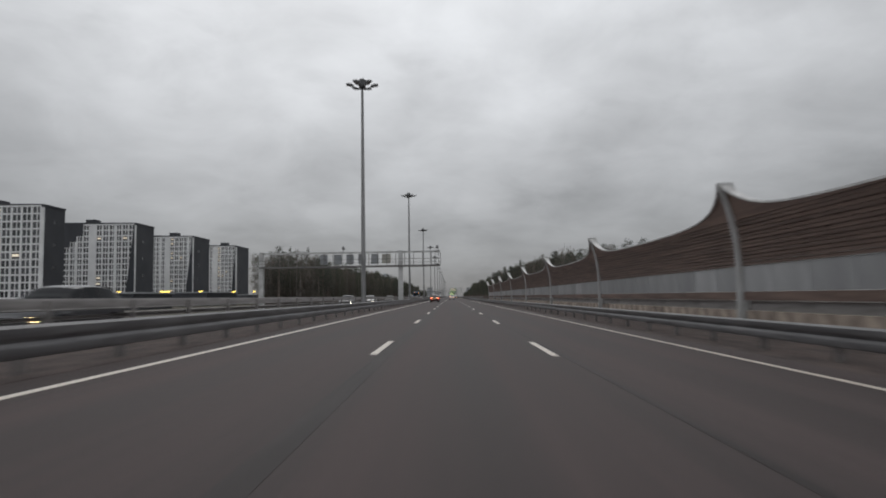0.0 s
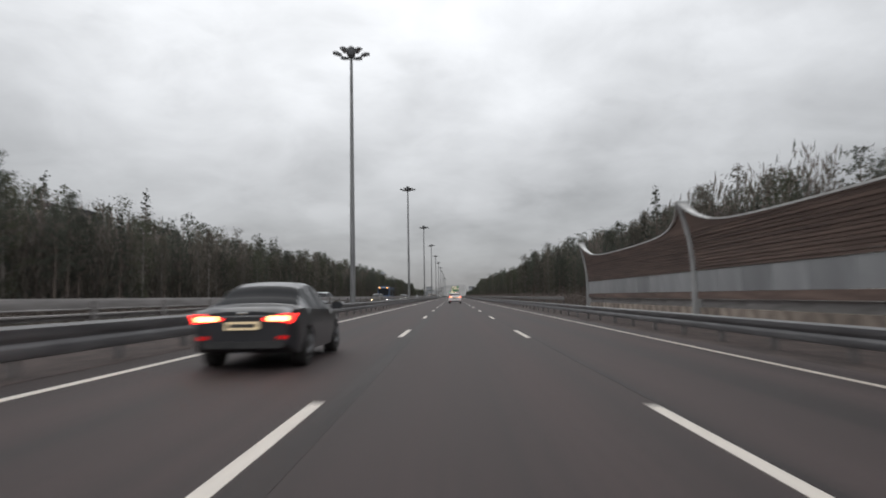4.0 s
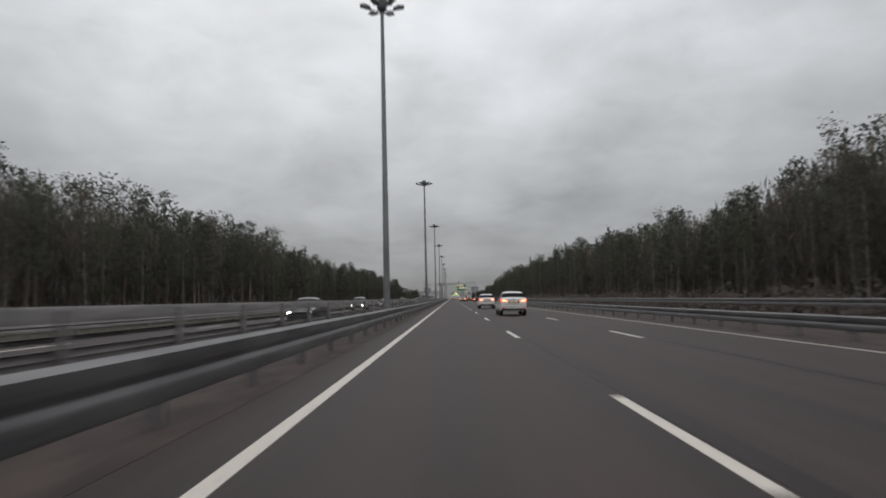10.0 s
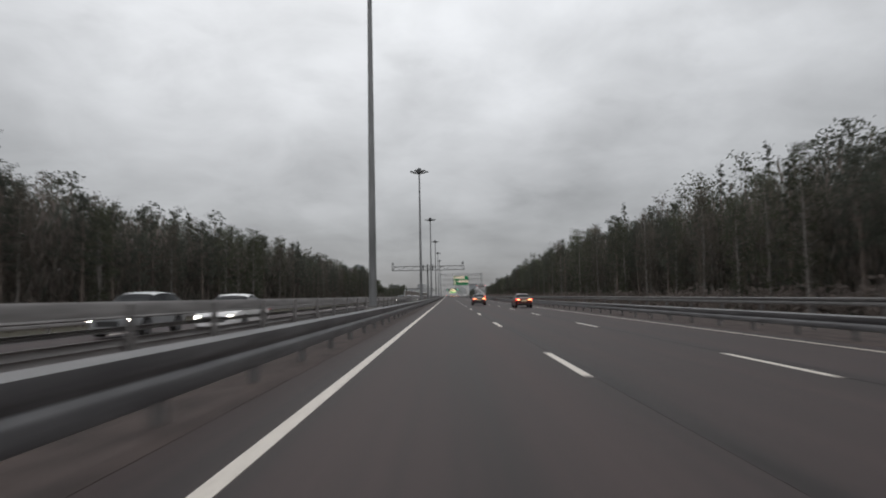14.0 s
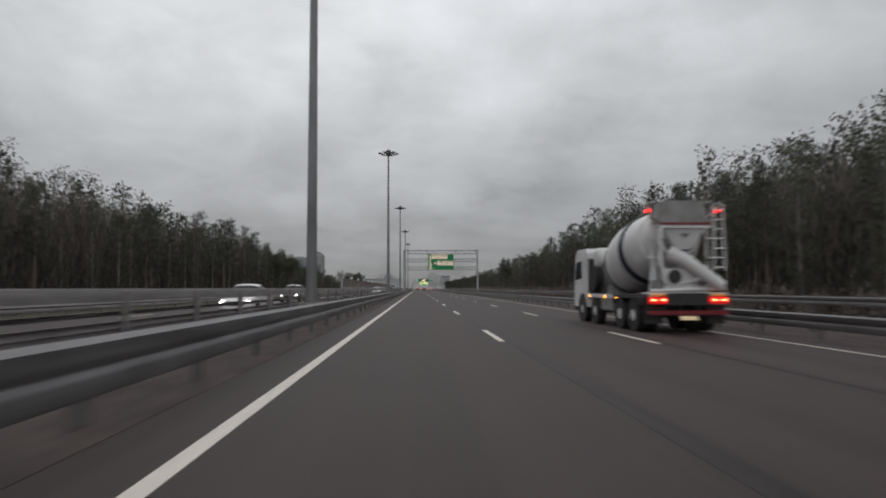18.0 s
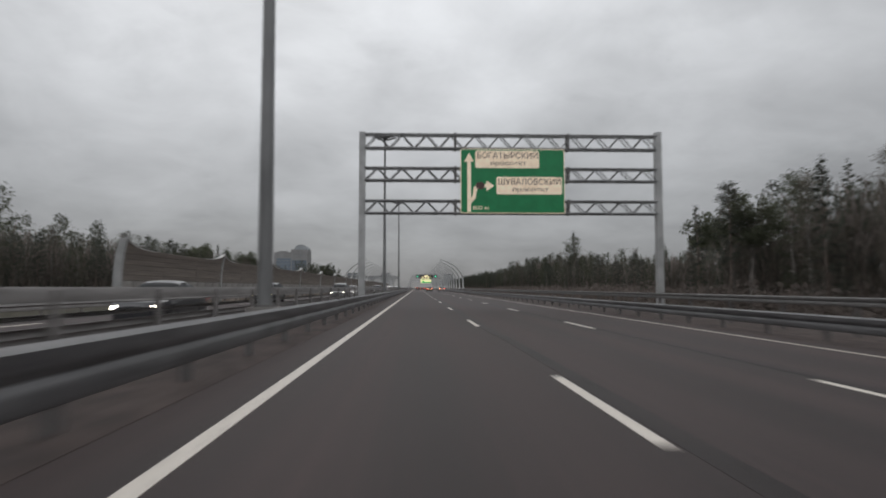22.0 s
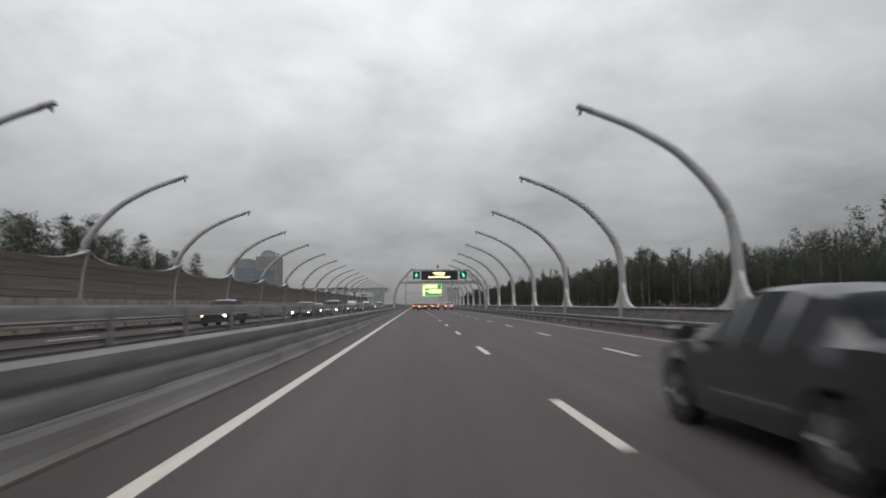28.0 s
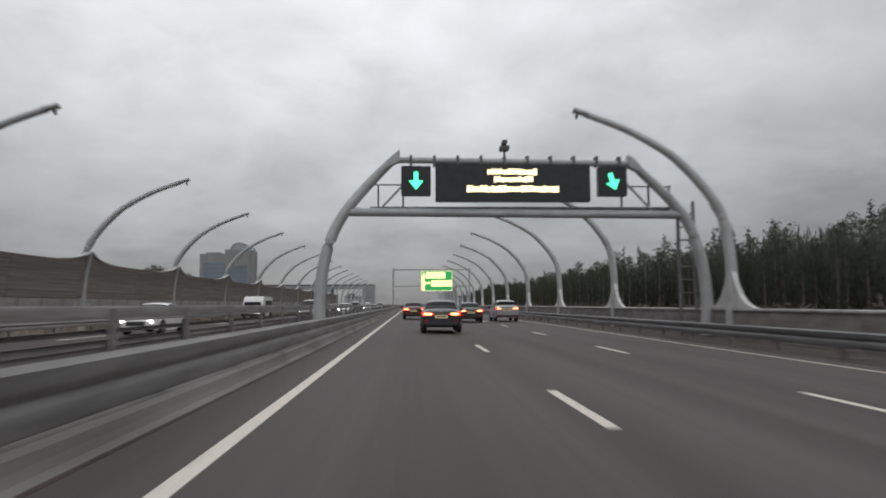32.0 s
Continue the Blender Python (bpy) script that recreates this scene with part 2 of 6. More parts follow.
# ---- mesh building ----
class Shape:
    """Corners and faces of one mesh, gathered piece by piece."""

    def __init__(self):
        self.v, self.f, self.m = [], [], []

    def add(self, v, f, mat=0):
        k = len(self.v)
        self.v += v
        self.f += [tuple(i + k for i in q) for q in f]
        self.m += [mat] * len(f)
        return self

    def box(self, x0, x1, y0, y1, z0, z1, mat=0):
        v = [(x, y, z) for z in (z0, z1) for y in (y0, y1) for x in (x0, x1)]
        return self.add(v, [(0, 2, 3, 1), (4, 5, 7, 6), (0, 1, 5, 4), (2, 6, 7, 3), (0, 4, 6, 2), (1, 3, 7, 5)], mat)

    def bevel_box(self, x0, x1, y0, y1, z0, z1, r=0.03, mat=0):
        """A box whose long edges are cut, seen along y."""
        p = [(x0 + r, z0), (x1 - r, z0), (x1, z0 + r), (x1, z1 - r), (x1 - r, z1), (x0 + r, z1), (x0, z1 - r), (x0, z0 + r)]
        return self.prism(p, y0, y1, mat)

    def prism(self, profile, y0, y1, mat=0, axis="y"):
        """A closed outline in x, z (or y, z along x; or x, y along z) drawn out along an axis."""
        n = len(profile)
        put = {"y": lambda a, b, c: (a, c, b), "x": lambda a, b, c: (c, a, b), "z": lambda a, b, c: (a, b, c)}[axis]
        v = [put(a, b, y0) for a, b in profile] + [put(a, b, y1) for a, b in profile]
        f = [(i, (i + 1) % n, n + (i + 1) % n, n + i) for i in range(n)]
        return self.add(v, f + [tuple(range(n))[::-1], tuple(range(n, 2 * n))], mat)

    def tube(self, points, radii, n=8, mat=0, cap=True):
        """A round bar along points, with a radius at each."""
        v, f = [], []
        pts = [Vector(p) for p in points]
        for i, p in enumerate(pts):
            d = (pts[min(i + 1, len(pts) - 1)] - pts[max(i - 1, 0)]).normalized()
            side = d.cross(Vector((0, 0, 1)) if abs(d.z) < 0.95 else Vector((0, 1, 0))).normalized()
            top = side.cross(d)
            for k in range(n):
                a = 2 * math.pi * k / n
                v.append(tuple(p + (side * math.cos(a) + top * math.sin(a)) * radii[i]))
        for i in range(len(pts) - 1):
            for k in range(n):
                f.append((i * n + k, i * n + (k + 1) % n, (i + 1) * n + (k + 1) % n, (i + 1) * n + k))
        if cap:
            f += [tuple(range(n))[::-1], tuple(range((len(pts) - 1) * n, len(pts) * n))]
        return self.add(v, f, mat)

    def disc(self, x0, x1, y, z, r, n=20, mat=0):
        """A wheel-like disc along x."""
        p = [(y + r * math.cos(2 * math.pi * k / n), z + r * math.sin(2 * math.pi * k / n)) for k in range(n)]
        return self.prism(p, x0, x1, mat, "x")

    def mesh(self, name, mats, smooth=False):
        me = bpy.data.meshes.new(name)
        me.from_pydata(self.v, [], self.f)
        for m in mats:
            me.materials.append(m)
        if len(mats) > 1:
            me.polygons.foreach_set("material_index", self.m)
        bm = bmesh.new()
        bm.from_mesh(me)
        bmesh.ops.recalc_face_normals(bm, faces=bm.faces)
        bm.to_mesh(me)
        bm.free()
        if smooth:
            me.polygons.foreach_set("use_smooth", [True] * len(me.polygons))
            me.set_sharp_from_angle(angle=radians(40))
        return me


def thing(name, at=(0, 0, 0), label="", category="", group="", kind="", turn=0):
    ob = new(name)
    ob.matrix_world = pose(*at, 0, 0, turn)
    ob.empty_display_size = 0.2
    return tagged(ob, label, category, group, kind)


def part(name, shape, mats, parent, label="", smooth=False, at=None):
    """One mesh object under a thing or a part; shape may be a mesh that is shared."""
    me = shape if isinstance(shape, bpy.types.Mesh) else shape.mesh(name, mats if isinstance(mats, (list, tuple)) else [mats], smooth)
    ob = new(name, me)
    if parent:
        ob.parent = parent
    if at is not None:
        ob.matrix_basis = at if isinstance(at, Matrix) else Matrix.Translation(at)
    if label:
        ob["label"] = label
    return ob


SLOPE = 0.0214


def road_z(x):
    """Height of our carriageway, which falls to the right."""
    return -SLOPE * x


Y0, Y1 = -120.0, 1750.0
LANES = (0.0, 3.68, 7.50, 11.20)

# ---- ground and roads ----
s = Shape()
xs = [-3500, -900, -240, -90, -34, -22.5, 19.5, 30, 90, 240, 900, 3500]
zs = [-2.0, -1.6, -1.2, -1.0, -0.75, -0.65, -0.75, -0.8, -1.0, -1.2, -1.6, -2.0]
ys = [-3000, -600] + [Y0 + 30 * i for i in range(64)] + [2400, 4600]
v = [(x, y, z + (0.12 * math.sin(y * 0.05 + x) if 25 < abs(x) < 300 else 0)) for y in ys for x, z in zip(xs, zs)]
n = len(xs)
s.add(v, [(j * n + i, j * n + i + 1, (j + 1) * n + i + 1, (j + 1) * n + i) for j in range(len(ys) - 1) for i in range(n - 1)])
ob = part("ground", s, GRASS, None)
tagged(ob, "rough brown autumn grass beside the motorway", "ground", kind="structure")

s = Shape()
s.prism([(-0.86, road_z(-0.86)), (12.05, road_z(12.05)), (12.05, -0.75), (-0.86, -0.75)], Y0, 928.0)
road = part("road", s, ASPHALT, None)
tagged(road, "grey worn asphalt carriageway with three lanes", "road", kind="structure")
s = Shape()
s.prism([(-0.86, road_z(-0.86)), (12.05, road_z(12.05)), (12.05, -0.75), (-0.86, -0.75)], 928.0, Y1)
deck_road = part("road_bridge", s, ASPHALT_DECK, None)
tagged(deck_road, "paler grey asphalt of the bridge deck", "road", kind="structure")
s = Shape()
s.prism([(-16.6, -0.24), (-4.45, 0.02), (-4.45, -0.7), (-16.6, -0.7)], Y0, Y1)
road_b = part("road_opposite", s, ASPHALT, None)
tagged(road_b, "grey asphalt carriageway of the oncoming traffic", "road", kind="structure")
s = Shape()
s.prism([(-4.45, 0.03), (-3.6, 0.05), (-2.55, 0.07), (-1.5, 0.05), (-1.0, 0.034), (-0.80, 0.0215), (-0.80, -0.7), (-4.45, -0.7)], Y0, Y1)
ob = part("median", s, DIRT, None)
tagged(ob, "brown dirt strip of the central reserve between guardrails", "median", kind="structure")
s = Shape()
s.prism([(12.05, -0.262), (13.3, -0.28), (15.2, -0.34), (19.6, -0.72), (19.6, -1.0), (12.05, -1.0)], Y0, Y1)
ob = part("verge_east", s, DIRT, None)
tagged(ob, "brown gravelly verge beyond the hard shoulder", "verge", kind="structure")
s = Shape()
s.prism([(-22.6, -0.64), (-18.5, -0.3), (-16.6, -0.245), (-16.6, -1.0), (-22.6, -1.0)], Y0, Y1)
ob = part("verge_west", s, DIRT, None)
tagged(ob, "brown verge beyond the oncoming carriageway", "verge", kind="structure")


def ribbon(x0, x1, y0, y1, zf, h=0.006):
    sh = Shape()
    sh.add([(x0, y0, zf(x0) + h), (x1, y0, zf(x1) + h), (x1, y1, zf(x1) + h), (x0, y1, zf(x0) + h),
            (x0, y0, zf(x0) - 0.01), (x1, y0, zf(x1) - 0.01), (x1, y1, zf(x1) - 0.01), (x0, y1, zf(x0) - 0.01)],
           [(0, 1, 2, 3), (0, 4, 5, 1), (1, 5, 6, 2), (2, 6, 7, 3), (3, 7, 4, 0)])
    return sh


part("edge_line", ribbon(-0.07, 0.09, Y0, Y1, road_z), PAINT, road, "white painted edge line")
part("edge_line", ribbon(11.13, 11.27, Y0, Y1, road_z), PAINT_EDGE, road, "dusty yellowish painted edge line")


def opp_z(x):
    return 0.02 + (x + 4.45) * 0.0214


part("edge_line", ribbon(-5.2, -5.05, Y0, Y1, opp_z), PAINT, road_b)
part("edge_line", ribbon(-16.4, -16.25, Y0, Y1, opp_z), PAINT, road_b)
# lane dashes, 4 m every 16 m, closer together over the bridge
dash_at = [16.0 * k for k in range(-6, 60)]
dash_at = [y for y in dash_at if y < 948] + [958.2 + 24.4 / 1.4827 + 10.79 * k for k in range(-2, 60)]
DASH = [ribbon(-0.075, 0.075, -4.05, 0, lambda x: -SLOPE * x).mesh("dash", [PAINT]), ribbon(-0.075, 0.075, -2.9, 0, lambda x: -SLOPE * x).mesh("dash_short", [PAINT])]
for y in dash_at:
    for x in LANES[1:3]:
        part("lane_dash", DASH[y > 948], None, road, at=(x, y, road_z(x)))
    if y < 1100:
        for x in (-8.85, -12.6):
            part("lane_dash", DASH[0], None, road_b, at=(x, y, opp_z(x) + 0.004))
# sealed joints and darker repair strips along the lanes
rnd = random.Random(5)
for x0, x1 in ((3.76, 4.04), (7.62, 7.72)):
    for k in range(14):
        a, b = Y0 + 80 * k, min(Y0 + 80 * k + 80, 928)
        shift = rnd.uniform(-0.05, 0.05)
        part("seal_strip", ribbon(x0 + shift, x1 + shift, a, b, road_z, 0.002 + 0.0005 * (k % 2)), SEAL, road, "dark sealed joint between two asphalt lanes")


# ---- guardrails ----
def beam_profile(x, z0, z1, face):
    """Two-wave steel beam, facing +x or -x."""
    hgt = z1 - z0
    front = [(0.018, 0.0), (0.049, 0.035), (0.054, 0.09), (0.055, 0.20), (0.053, 0.31), (0.044, 0.39), (0.014, 0.455), (0.008, 0.485), (0.012, 0.515), (0.045, 0.60),
             (0.053, 0.68), (0.055, 0.80), (0.054, 0.905), (-0.03, 1.0)]
    return [(x + face * d, z0 + t * hgt) for d, t in front] + [(x + face * (d - 0.016), z0 + t * hgt * 0.99 - 0.003) for d, t in front[::-1]]


def guardrail(name, x, face, beams, y0, y1, ground_z, label, step=3.0, section=12.0, own=(-20.0, 890.0), mat=None, post_x=0.0, flat=False):
    rail = thing(name, (0, 0, 0), label, "guardrail", "guardrails along the motorway")
    for z0, z1 in beams:
        prof = beam_profile(x, z0, z1, face)
        if flat and z0 > 0.8:
            prof = [(x - 0.05, z0), (x - 0.075, z0 + 0.03), (x - 0.07, z1 - 0.05), (x - 0.05, z1), (x + 0.05, z1), (x + 0.075, z1 - 0.04), (x + 0.06, z0 + 0.05), (x + 0.085, z0 + 0.02), (x + 0.06, z0)]
        me = Shape().prism(prof, 0, section + 0.06).mesh("beam", [mat or ZINC], True)
        k = 0
        while y0 + k * section < y1:
            part("beam", me, None, rail, at=(0, y0 + k * section, 0))
            k += 1
    top = max(b[1] for b in beams) - 0.05
    px = x - face * (0.09 + post_x)
    sh = Shape()
    sh.bevel_box(px - 0.06, px + 0.06, -0.05, 0.05, ground_z - 0.3, top, 0.015)
    for z0, z1 in beams:
        zc = (z0 + z1) / 2
        sh.box(min(px, x), max(px, x), -0.04, 0.04, zc - 0.1, zc + 0.1)
    me = sh.mesh("post", [mat or POST])
    rest = Shape()
    y = y0 + 1.0
    while y < y1:
        if own[0] < y < own[1]:
            part("post", me, None, rail, at=(0, y, 0))
        elif y < 1350:
            rest.box(px - 0.06, px + 0.06, y - 0.05, y + 0.05, ground_z - 0.3, top)
        y += step
    if rest.v:
        tagged(part("post_row", rest, mat or POST, rail), kind="stuff")
    return rail


guardrail("guardrail", -1.10, 1, [(0.285, 0.79)], Y0, 920, 0.03, "galvanised two-wave steel guardrail beside the fast lane", own=(-15, 760), section=24.0)
guardrail("guardrail", -1.10, 1, [(0.285, 0.79)], 936, 1500, 0.03, "dull grey two-wave guardrail above the kerb of the bridge", own=(-300, -299), mat=ZINC_DECK, section=24.0)
guardrail("guardrail", -4.00, -1, [(0.34, 0.60), (0.70, 0.79), (0.92, 1.21)], Y0, 1500, 0.03, "tall steel guardrail of the oncoming side with a flat upper beam", own=(-10, 520), mat=ZINC_DULL, step=4.0, section=24.0, flat=True)
guardrail("guardrail", 12.75, -1, [(0.02, 0.44)], Y0, 1500, -0.28, "galvanised steel guardrail beside the hard shoulder", own=(0, 640), section=24.0)
guardrail("guardrail", 15.0, -1, [(0.60, 0.88)], 177, 925, -0.33, "dull steel guardrail behind the verge", own=(180, 640), mat=POST, step=4.0, section=24.0)
guardrail("guardrail", -17.6, 1, [(0.05, 0.42)], Y0, 1500, -0.3, "dull steel guardrail beyond the oncoming carriageway", own=(-300, -299), mat=ZINC_DULL, step=4.0, section=24.0)


# ---- lighting masts ----
def lighting_mast(y):
    t = thing("lighting_mast", (-2.50, y, 0.05), "tall galvanised lighting mast with six floodlights in the central reserve", "street lamp", "masts along the central reserve")
    part("base", Shape().prism([(-0.42, -0.42), (0.42, -0.42), (0.42, 0.42), (-0.42, 0.42)], 0, 0.62, axis="z"), CONCRETE, t, "concrete foundation block")
    part("pole", Shape().tube([(0, 0, 0.6), (0, 0, 7.5), (0, 0, 14), (0, 0, 20.6)], [0.215, 0.18, 0.145, 0.11], 12), MAST, t, smooth=True)
    part("flange", Shape().tube([(0, 0, 0.6), (0, 0, 0.68)], [0.32, 0.32], 12), POST, t)
    part("crown_ring", Shape().tube([(0, 0, 20.2), (0, 0, 20.35), (0, 0, 20.55), (0, 0, 21.0), (0, 0, 21.15)], [0.16, 0.30, 0.34, 0.34, 0.2], 12), LAMP_BODY, t, "dark winch head", smooth=True)
    arm = Shape().tube([(0.25, 0, 20.25), (0.9, 0, 20.42)], [0.035, 0.03], 6).mesh("arm", [MAST])
    head = Shape()
    head.prism([(0.75, 20.38), (1.46, 20.56), (1.46, 20.64), (1.1, 20.68), (0.75, 20.50)], -0.2, 0.2)
    head = head.mesh("floodlight", [LAMP_BODY])
    glass = Shape().prism([(0.8, 20.365), (1.42, 20.52), (1.42, 20.545), (0.8, 20.39)], -0.16, 0.16).mesh("glass", [LAMP_GLASS])
    for k in range(6):
        m = pose(0, 0, 0, 0, 0, 60 * k + 8)
        part("arm", arm, None, t, at=m)
        fl = part("floodlight", head, None, t, at=m)
        part("glass", glass, None, fl, "pale glass")
    return t


first = lighting_mast(-25.5)
for y in (40.3, 105.8, 171.0, 237.2, 303.3, 369.35, 436.0, 501.0, 565.8, 630.0, 697.0, 760.75, 825.95, 890.5):
    copy_thing(first, pose(-2.50, y, 0.05))

JOINT = material("pale_joint", (0.27, 0.19, 0.155), 0.6, dark=(0.17, 0.115, 0.095), scale=0.6, stretch=(1, 0.3, 1))
PARAPET = material("stained_parapet_concrete", (0.22, 0.205, 0.195), 0.9, dark=(0.12, 0.11, 0.105), scale=1.1, stretch=(1, 0.5, 1.6), bump=0.3, bump_scale=20, vary=0.14)
COPING = material("dull_coping", (0.38, 0.37, 0.36), 0.6, 0.1, dark=(0.25, 0.24, 0.235), scale=1.4, vary=0.1)
KERB = material("pale_kerb", (0.27, 0.255, 0.245), 0.85, dark=(0.17, 0.16, 0.15), scale=1.2, stretch=(1, 0.3, 1), bump=0.2)


# ---- noise barrier on the right, up to its end post ----
def wall_lean(z):
    return -0.055 * max(0.0, z - 2.0) ** 2


def crest(d, low, rise, reach):
    return low + rise * math.exp(-abs(d) / reach)


def noise_barrier(name, x, side, posts, z_floor, bands, low, rise, mats, label, arches=False):
    """A wall of bays between posts. side: which way it leans (towards the road). bands: (z0, z1, material, panel length)."""
    wall = thing(name, (0, 0, 0), label, "noise barrier")

    def wx(z):
        return x + side * -wall_lean(z)

    top_z = low + rise
    sh = Shape()
    zs_ = [z_floor - 0.3, 1.0, 2.0, 2.8, 3.6, 4.4, top_z - 0.05, top_z + 0.05]
    for y0_, y1_ in ((-0.17, 0.17),):
        prof = [(wx(z) + 0.27 + (0.06 if z < 1 else 0), z) for z in zs_] + [(wx(z) - 0.27 - (0.06 if z < 1 else 0), z) for z in zs_[::-1]]
        sh.prism(prof, y0_, y1_)
    post_me = sh.mesh("post", [ARCH])
    for y in posts:
        part("post", post_me, None, wall, at=(0, y, 0))
    z_rows = bands[-1][1]
    for y0_, y1_ in zip(posts[:-1], posts[1:]):
        length = y1_ - y0_
        for z0, z1, mt, pl, dx in bands:
            count = max(1, round(length / pl)) if pl else 1
            w = length / count
            px0, px1 = wx(z0) - side * -dx, wx(z1) - side * -dx
            me = None
            for k in range(count):
                if me is None:
                    pr = [(px0 - 0.06, z0 + 0.012), (px0 + 0.06, z0 + 0.012), (px1 + 0.06, z1 - 0.012), (px1 + 0.02, z1), (px1 - 0.02, z1), (px1 - 0.06, z1 - 0.012)]
                    me = Shape().prism(pr, 0.015, w - 0.015).mesh("panel", [mt])
                part("panel", me, None, wall, at=(0, y0_ + k * w, 0))
        # top plank and its pale cap follow the wave
        nseg = 28
        cut = [0.5 - 0.5 * math.cos(math.pi * i / nseg) for i in range(nseg + 1)]
        top, cap = Shape(), Shape()
        tv, cv = [], []
        for c in cut:
            y = c * length
            zt = max(crest(y, low, rise, 1.5), crest(length - y, low, rise, 1.5)) - 0.12 * math.sin(math.pi * c)
            a, b = wx(z_rows) - side * -0.1, wx(zt) - side * -0.1
            tv += [(a - 0.05, y, z_rows), (a + 0.05, y, z_rows), (b + 0.05, y, zt), (b - 0.05, y, zt)]
            wide = 0.07 + 0.16 * math.exp(-min(y, length - y) / 1.6)
            cv += [(b - wide, y, zt), (b + wide, y, zt), (b + wide, y, zt + 0.07), (b - wide, y, zt + 0.07)]
        fc = [(4 * i + k, 4 * i + (k + 1) % 4, 4 * i + 4 + (k + 1) % 4, 4 * i + 4 + k) for i in range(nseg) for k in range(4)]
        ends = [(0, 1, 2, 3), (4 * nseg, 4 * nseg + 3, 4 * nseg + 2, 4 * nseg + 1)]
        part("top_panel", top.add(tv, fc + ends), mats[0], wall, at=(0, y0_, 0))
        part("cap", cap.add(cv, fc + ends), mats[1], wall, "pale metal cap in a wave", at=(0, y0_, 0))
    return wall


rows = []
for k in range(13):
    z = 2.10 + 0.1385 * k
    rows += [(z, z + 0.122, BROWN, 24 if k % 3 else 6, 0.10 + 0.02 * (k % 2)), (z + 0.122, z + 0.1385, JOINT, 24 if k % 2 else 12, 0.13)]
noise_barrier("noise_barrier", 16.8, -1, [7.6 + 23.9 * k for k in range(-5, 8)], -0.4,
              [(-0.45, 0.40, PALE, 2.4, 0.0), (0.40, 0.78, ZINC_DULL, 4.8, -0.12), (0.78, 1.12, BROWN, 6.0, 0.08), (1.12, 2.10, PLEXI, 2.4, 0.06)] + rows,
              4.06, 1.28, (BROWN, CAP), "brown planked noise barrier with grey panels and curved posts")
ARCH_Y = [938.5, 955.1, 971.5] + [987.1 + 16.2 * k for k in range(0, 23)]
rows = [(1.75 + 0.392 * k, 1.75 + 0.392 * (k + 1), TAN, 8, 0.10 + 0.03 * (k % 2)) for k in range(6)]
noise_barrier("noise_barrier", -20.0, 1, [790.5, 814.5, 838.4, 862.4, 887.3, 912.0] + ARCH_Y[:19], -0.6,
              [(-0.7, 0.35, PALE, 4.0, 0.0), (0.35, 1.75, CONCRETE, 2.4, 0.05)] + rows,
              4.12, 0.65, (TAN, CAP), "tan planked noise barrier with a grey foot and a waved cap")

# ---- lamp arches and parapet over the bridge ----
ARCH_PATH = [(0.02, -0.35), (0.0, 0.9), (0.02, 2.0), (-0.02, 3.2), (-0.17, 4.45), (-0.5, 5.4), (-1.1, 6.28), (-1.8, 7.05), (-2.57, 7.74), (-3.49, 8.31), (-4.45, 8.80), (-5.42, 9.19), (-6.34, 9.51)]


def smooth_path(keys, steps=3):
    """A rounder line through keys of (x, y, z, radius)."""
    k = [np.array(p, float) for p in keys]
    out = []
    for i in range(len(k) - 1):
        a, b, c, d = k[max(i - 1, 0)], k[i], k[i + 1], k[min(i + 2, len(k) - 1)]
        for j in range(steps):
            u = j / steps
            out.append(0.5 * (2 * b + (c - a) * u + (2 * a - 5 * b + 4 * c - d) * u * u + (3 * b - a - 3 * c + d) * u ** 3))
    out.append(k[-1])
    return [tuple(float(x) for x in p[:3]) for p in out], [float(p[3]) for p in out]


def lamp_arch(side):
    """Curved tapering lamp post that leans over the carriageway; side 1 leans to -x."""
    t = thing("lamp_arch", (0, 0, 0), "pale painted steel lamp arch bowing over the carriageway", "street lamp", "lamp arches along the bridge")
    rad = [0.33, 0.30, 0.26, 0.245, 0.235, 0.225, 0.215, 0.20, 0.185, 0.17, 0.155, 0.145, 0.135]
    pts, rad = smooth_path([(side * x, 0, z, r) for (x, z), r in zip(ARCH_PATH, rad)])
    part("arch", Shape().tube(pts, rad, 10), ARCH, t, smooth=True)
    part("collar", Shape().tube([(side * -0.46, 0, 5.3), (side * -0.62, 0, 5.6)], [0.25, 0.245], 10), ARCH, t, smooth=True)
    fin = Shape()
    for sgn in (-1, 1):
        pr = [(sgn * 0.2, 0.5)] + [(sgn * (0.2 + 0.28 * i), 0.86 + 1.75 * math.exp(-0.28 * i / 0.62)) for i in range(10)] + [(sgn * 2.72, 0.5)]
        fin.prism(pr if sgn < 0 else pr[::-1], -0.11, 0.11, axis="x")
    part("fin", fin, CAP, t, "pale swept foot fin")
    x = side * -6.34
    part("lamp", Shape().prism([(-0.16, -0.05), (0.16, -0.05), (0.20, 0.02), (0.12, 0.13), (-0.12, 0.13), (-0.20, 0.02)], -0.34, 0.34, axis="x"), ARCH, t,
         at=Matrix.Translation((x - side * 0.15, 0, 9.55)) @ Matrix.Rotation(radians(side * 16), 4, "Y"))
    part("sensor", Shape().bevel_box(-0.05, 0.05, -0.06, 0.06, -0.22, 0.0, 0.02), POST, t, at=(x - side * 0.32, 0, 9.50))
    return t


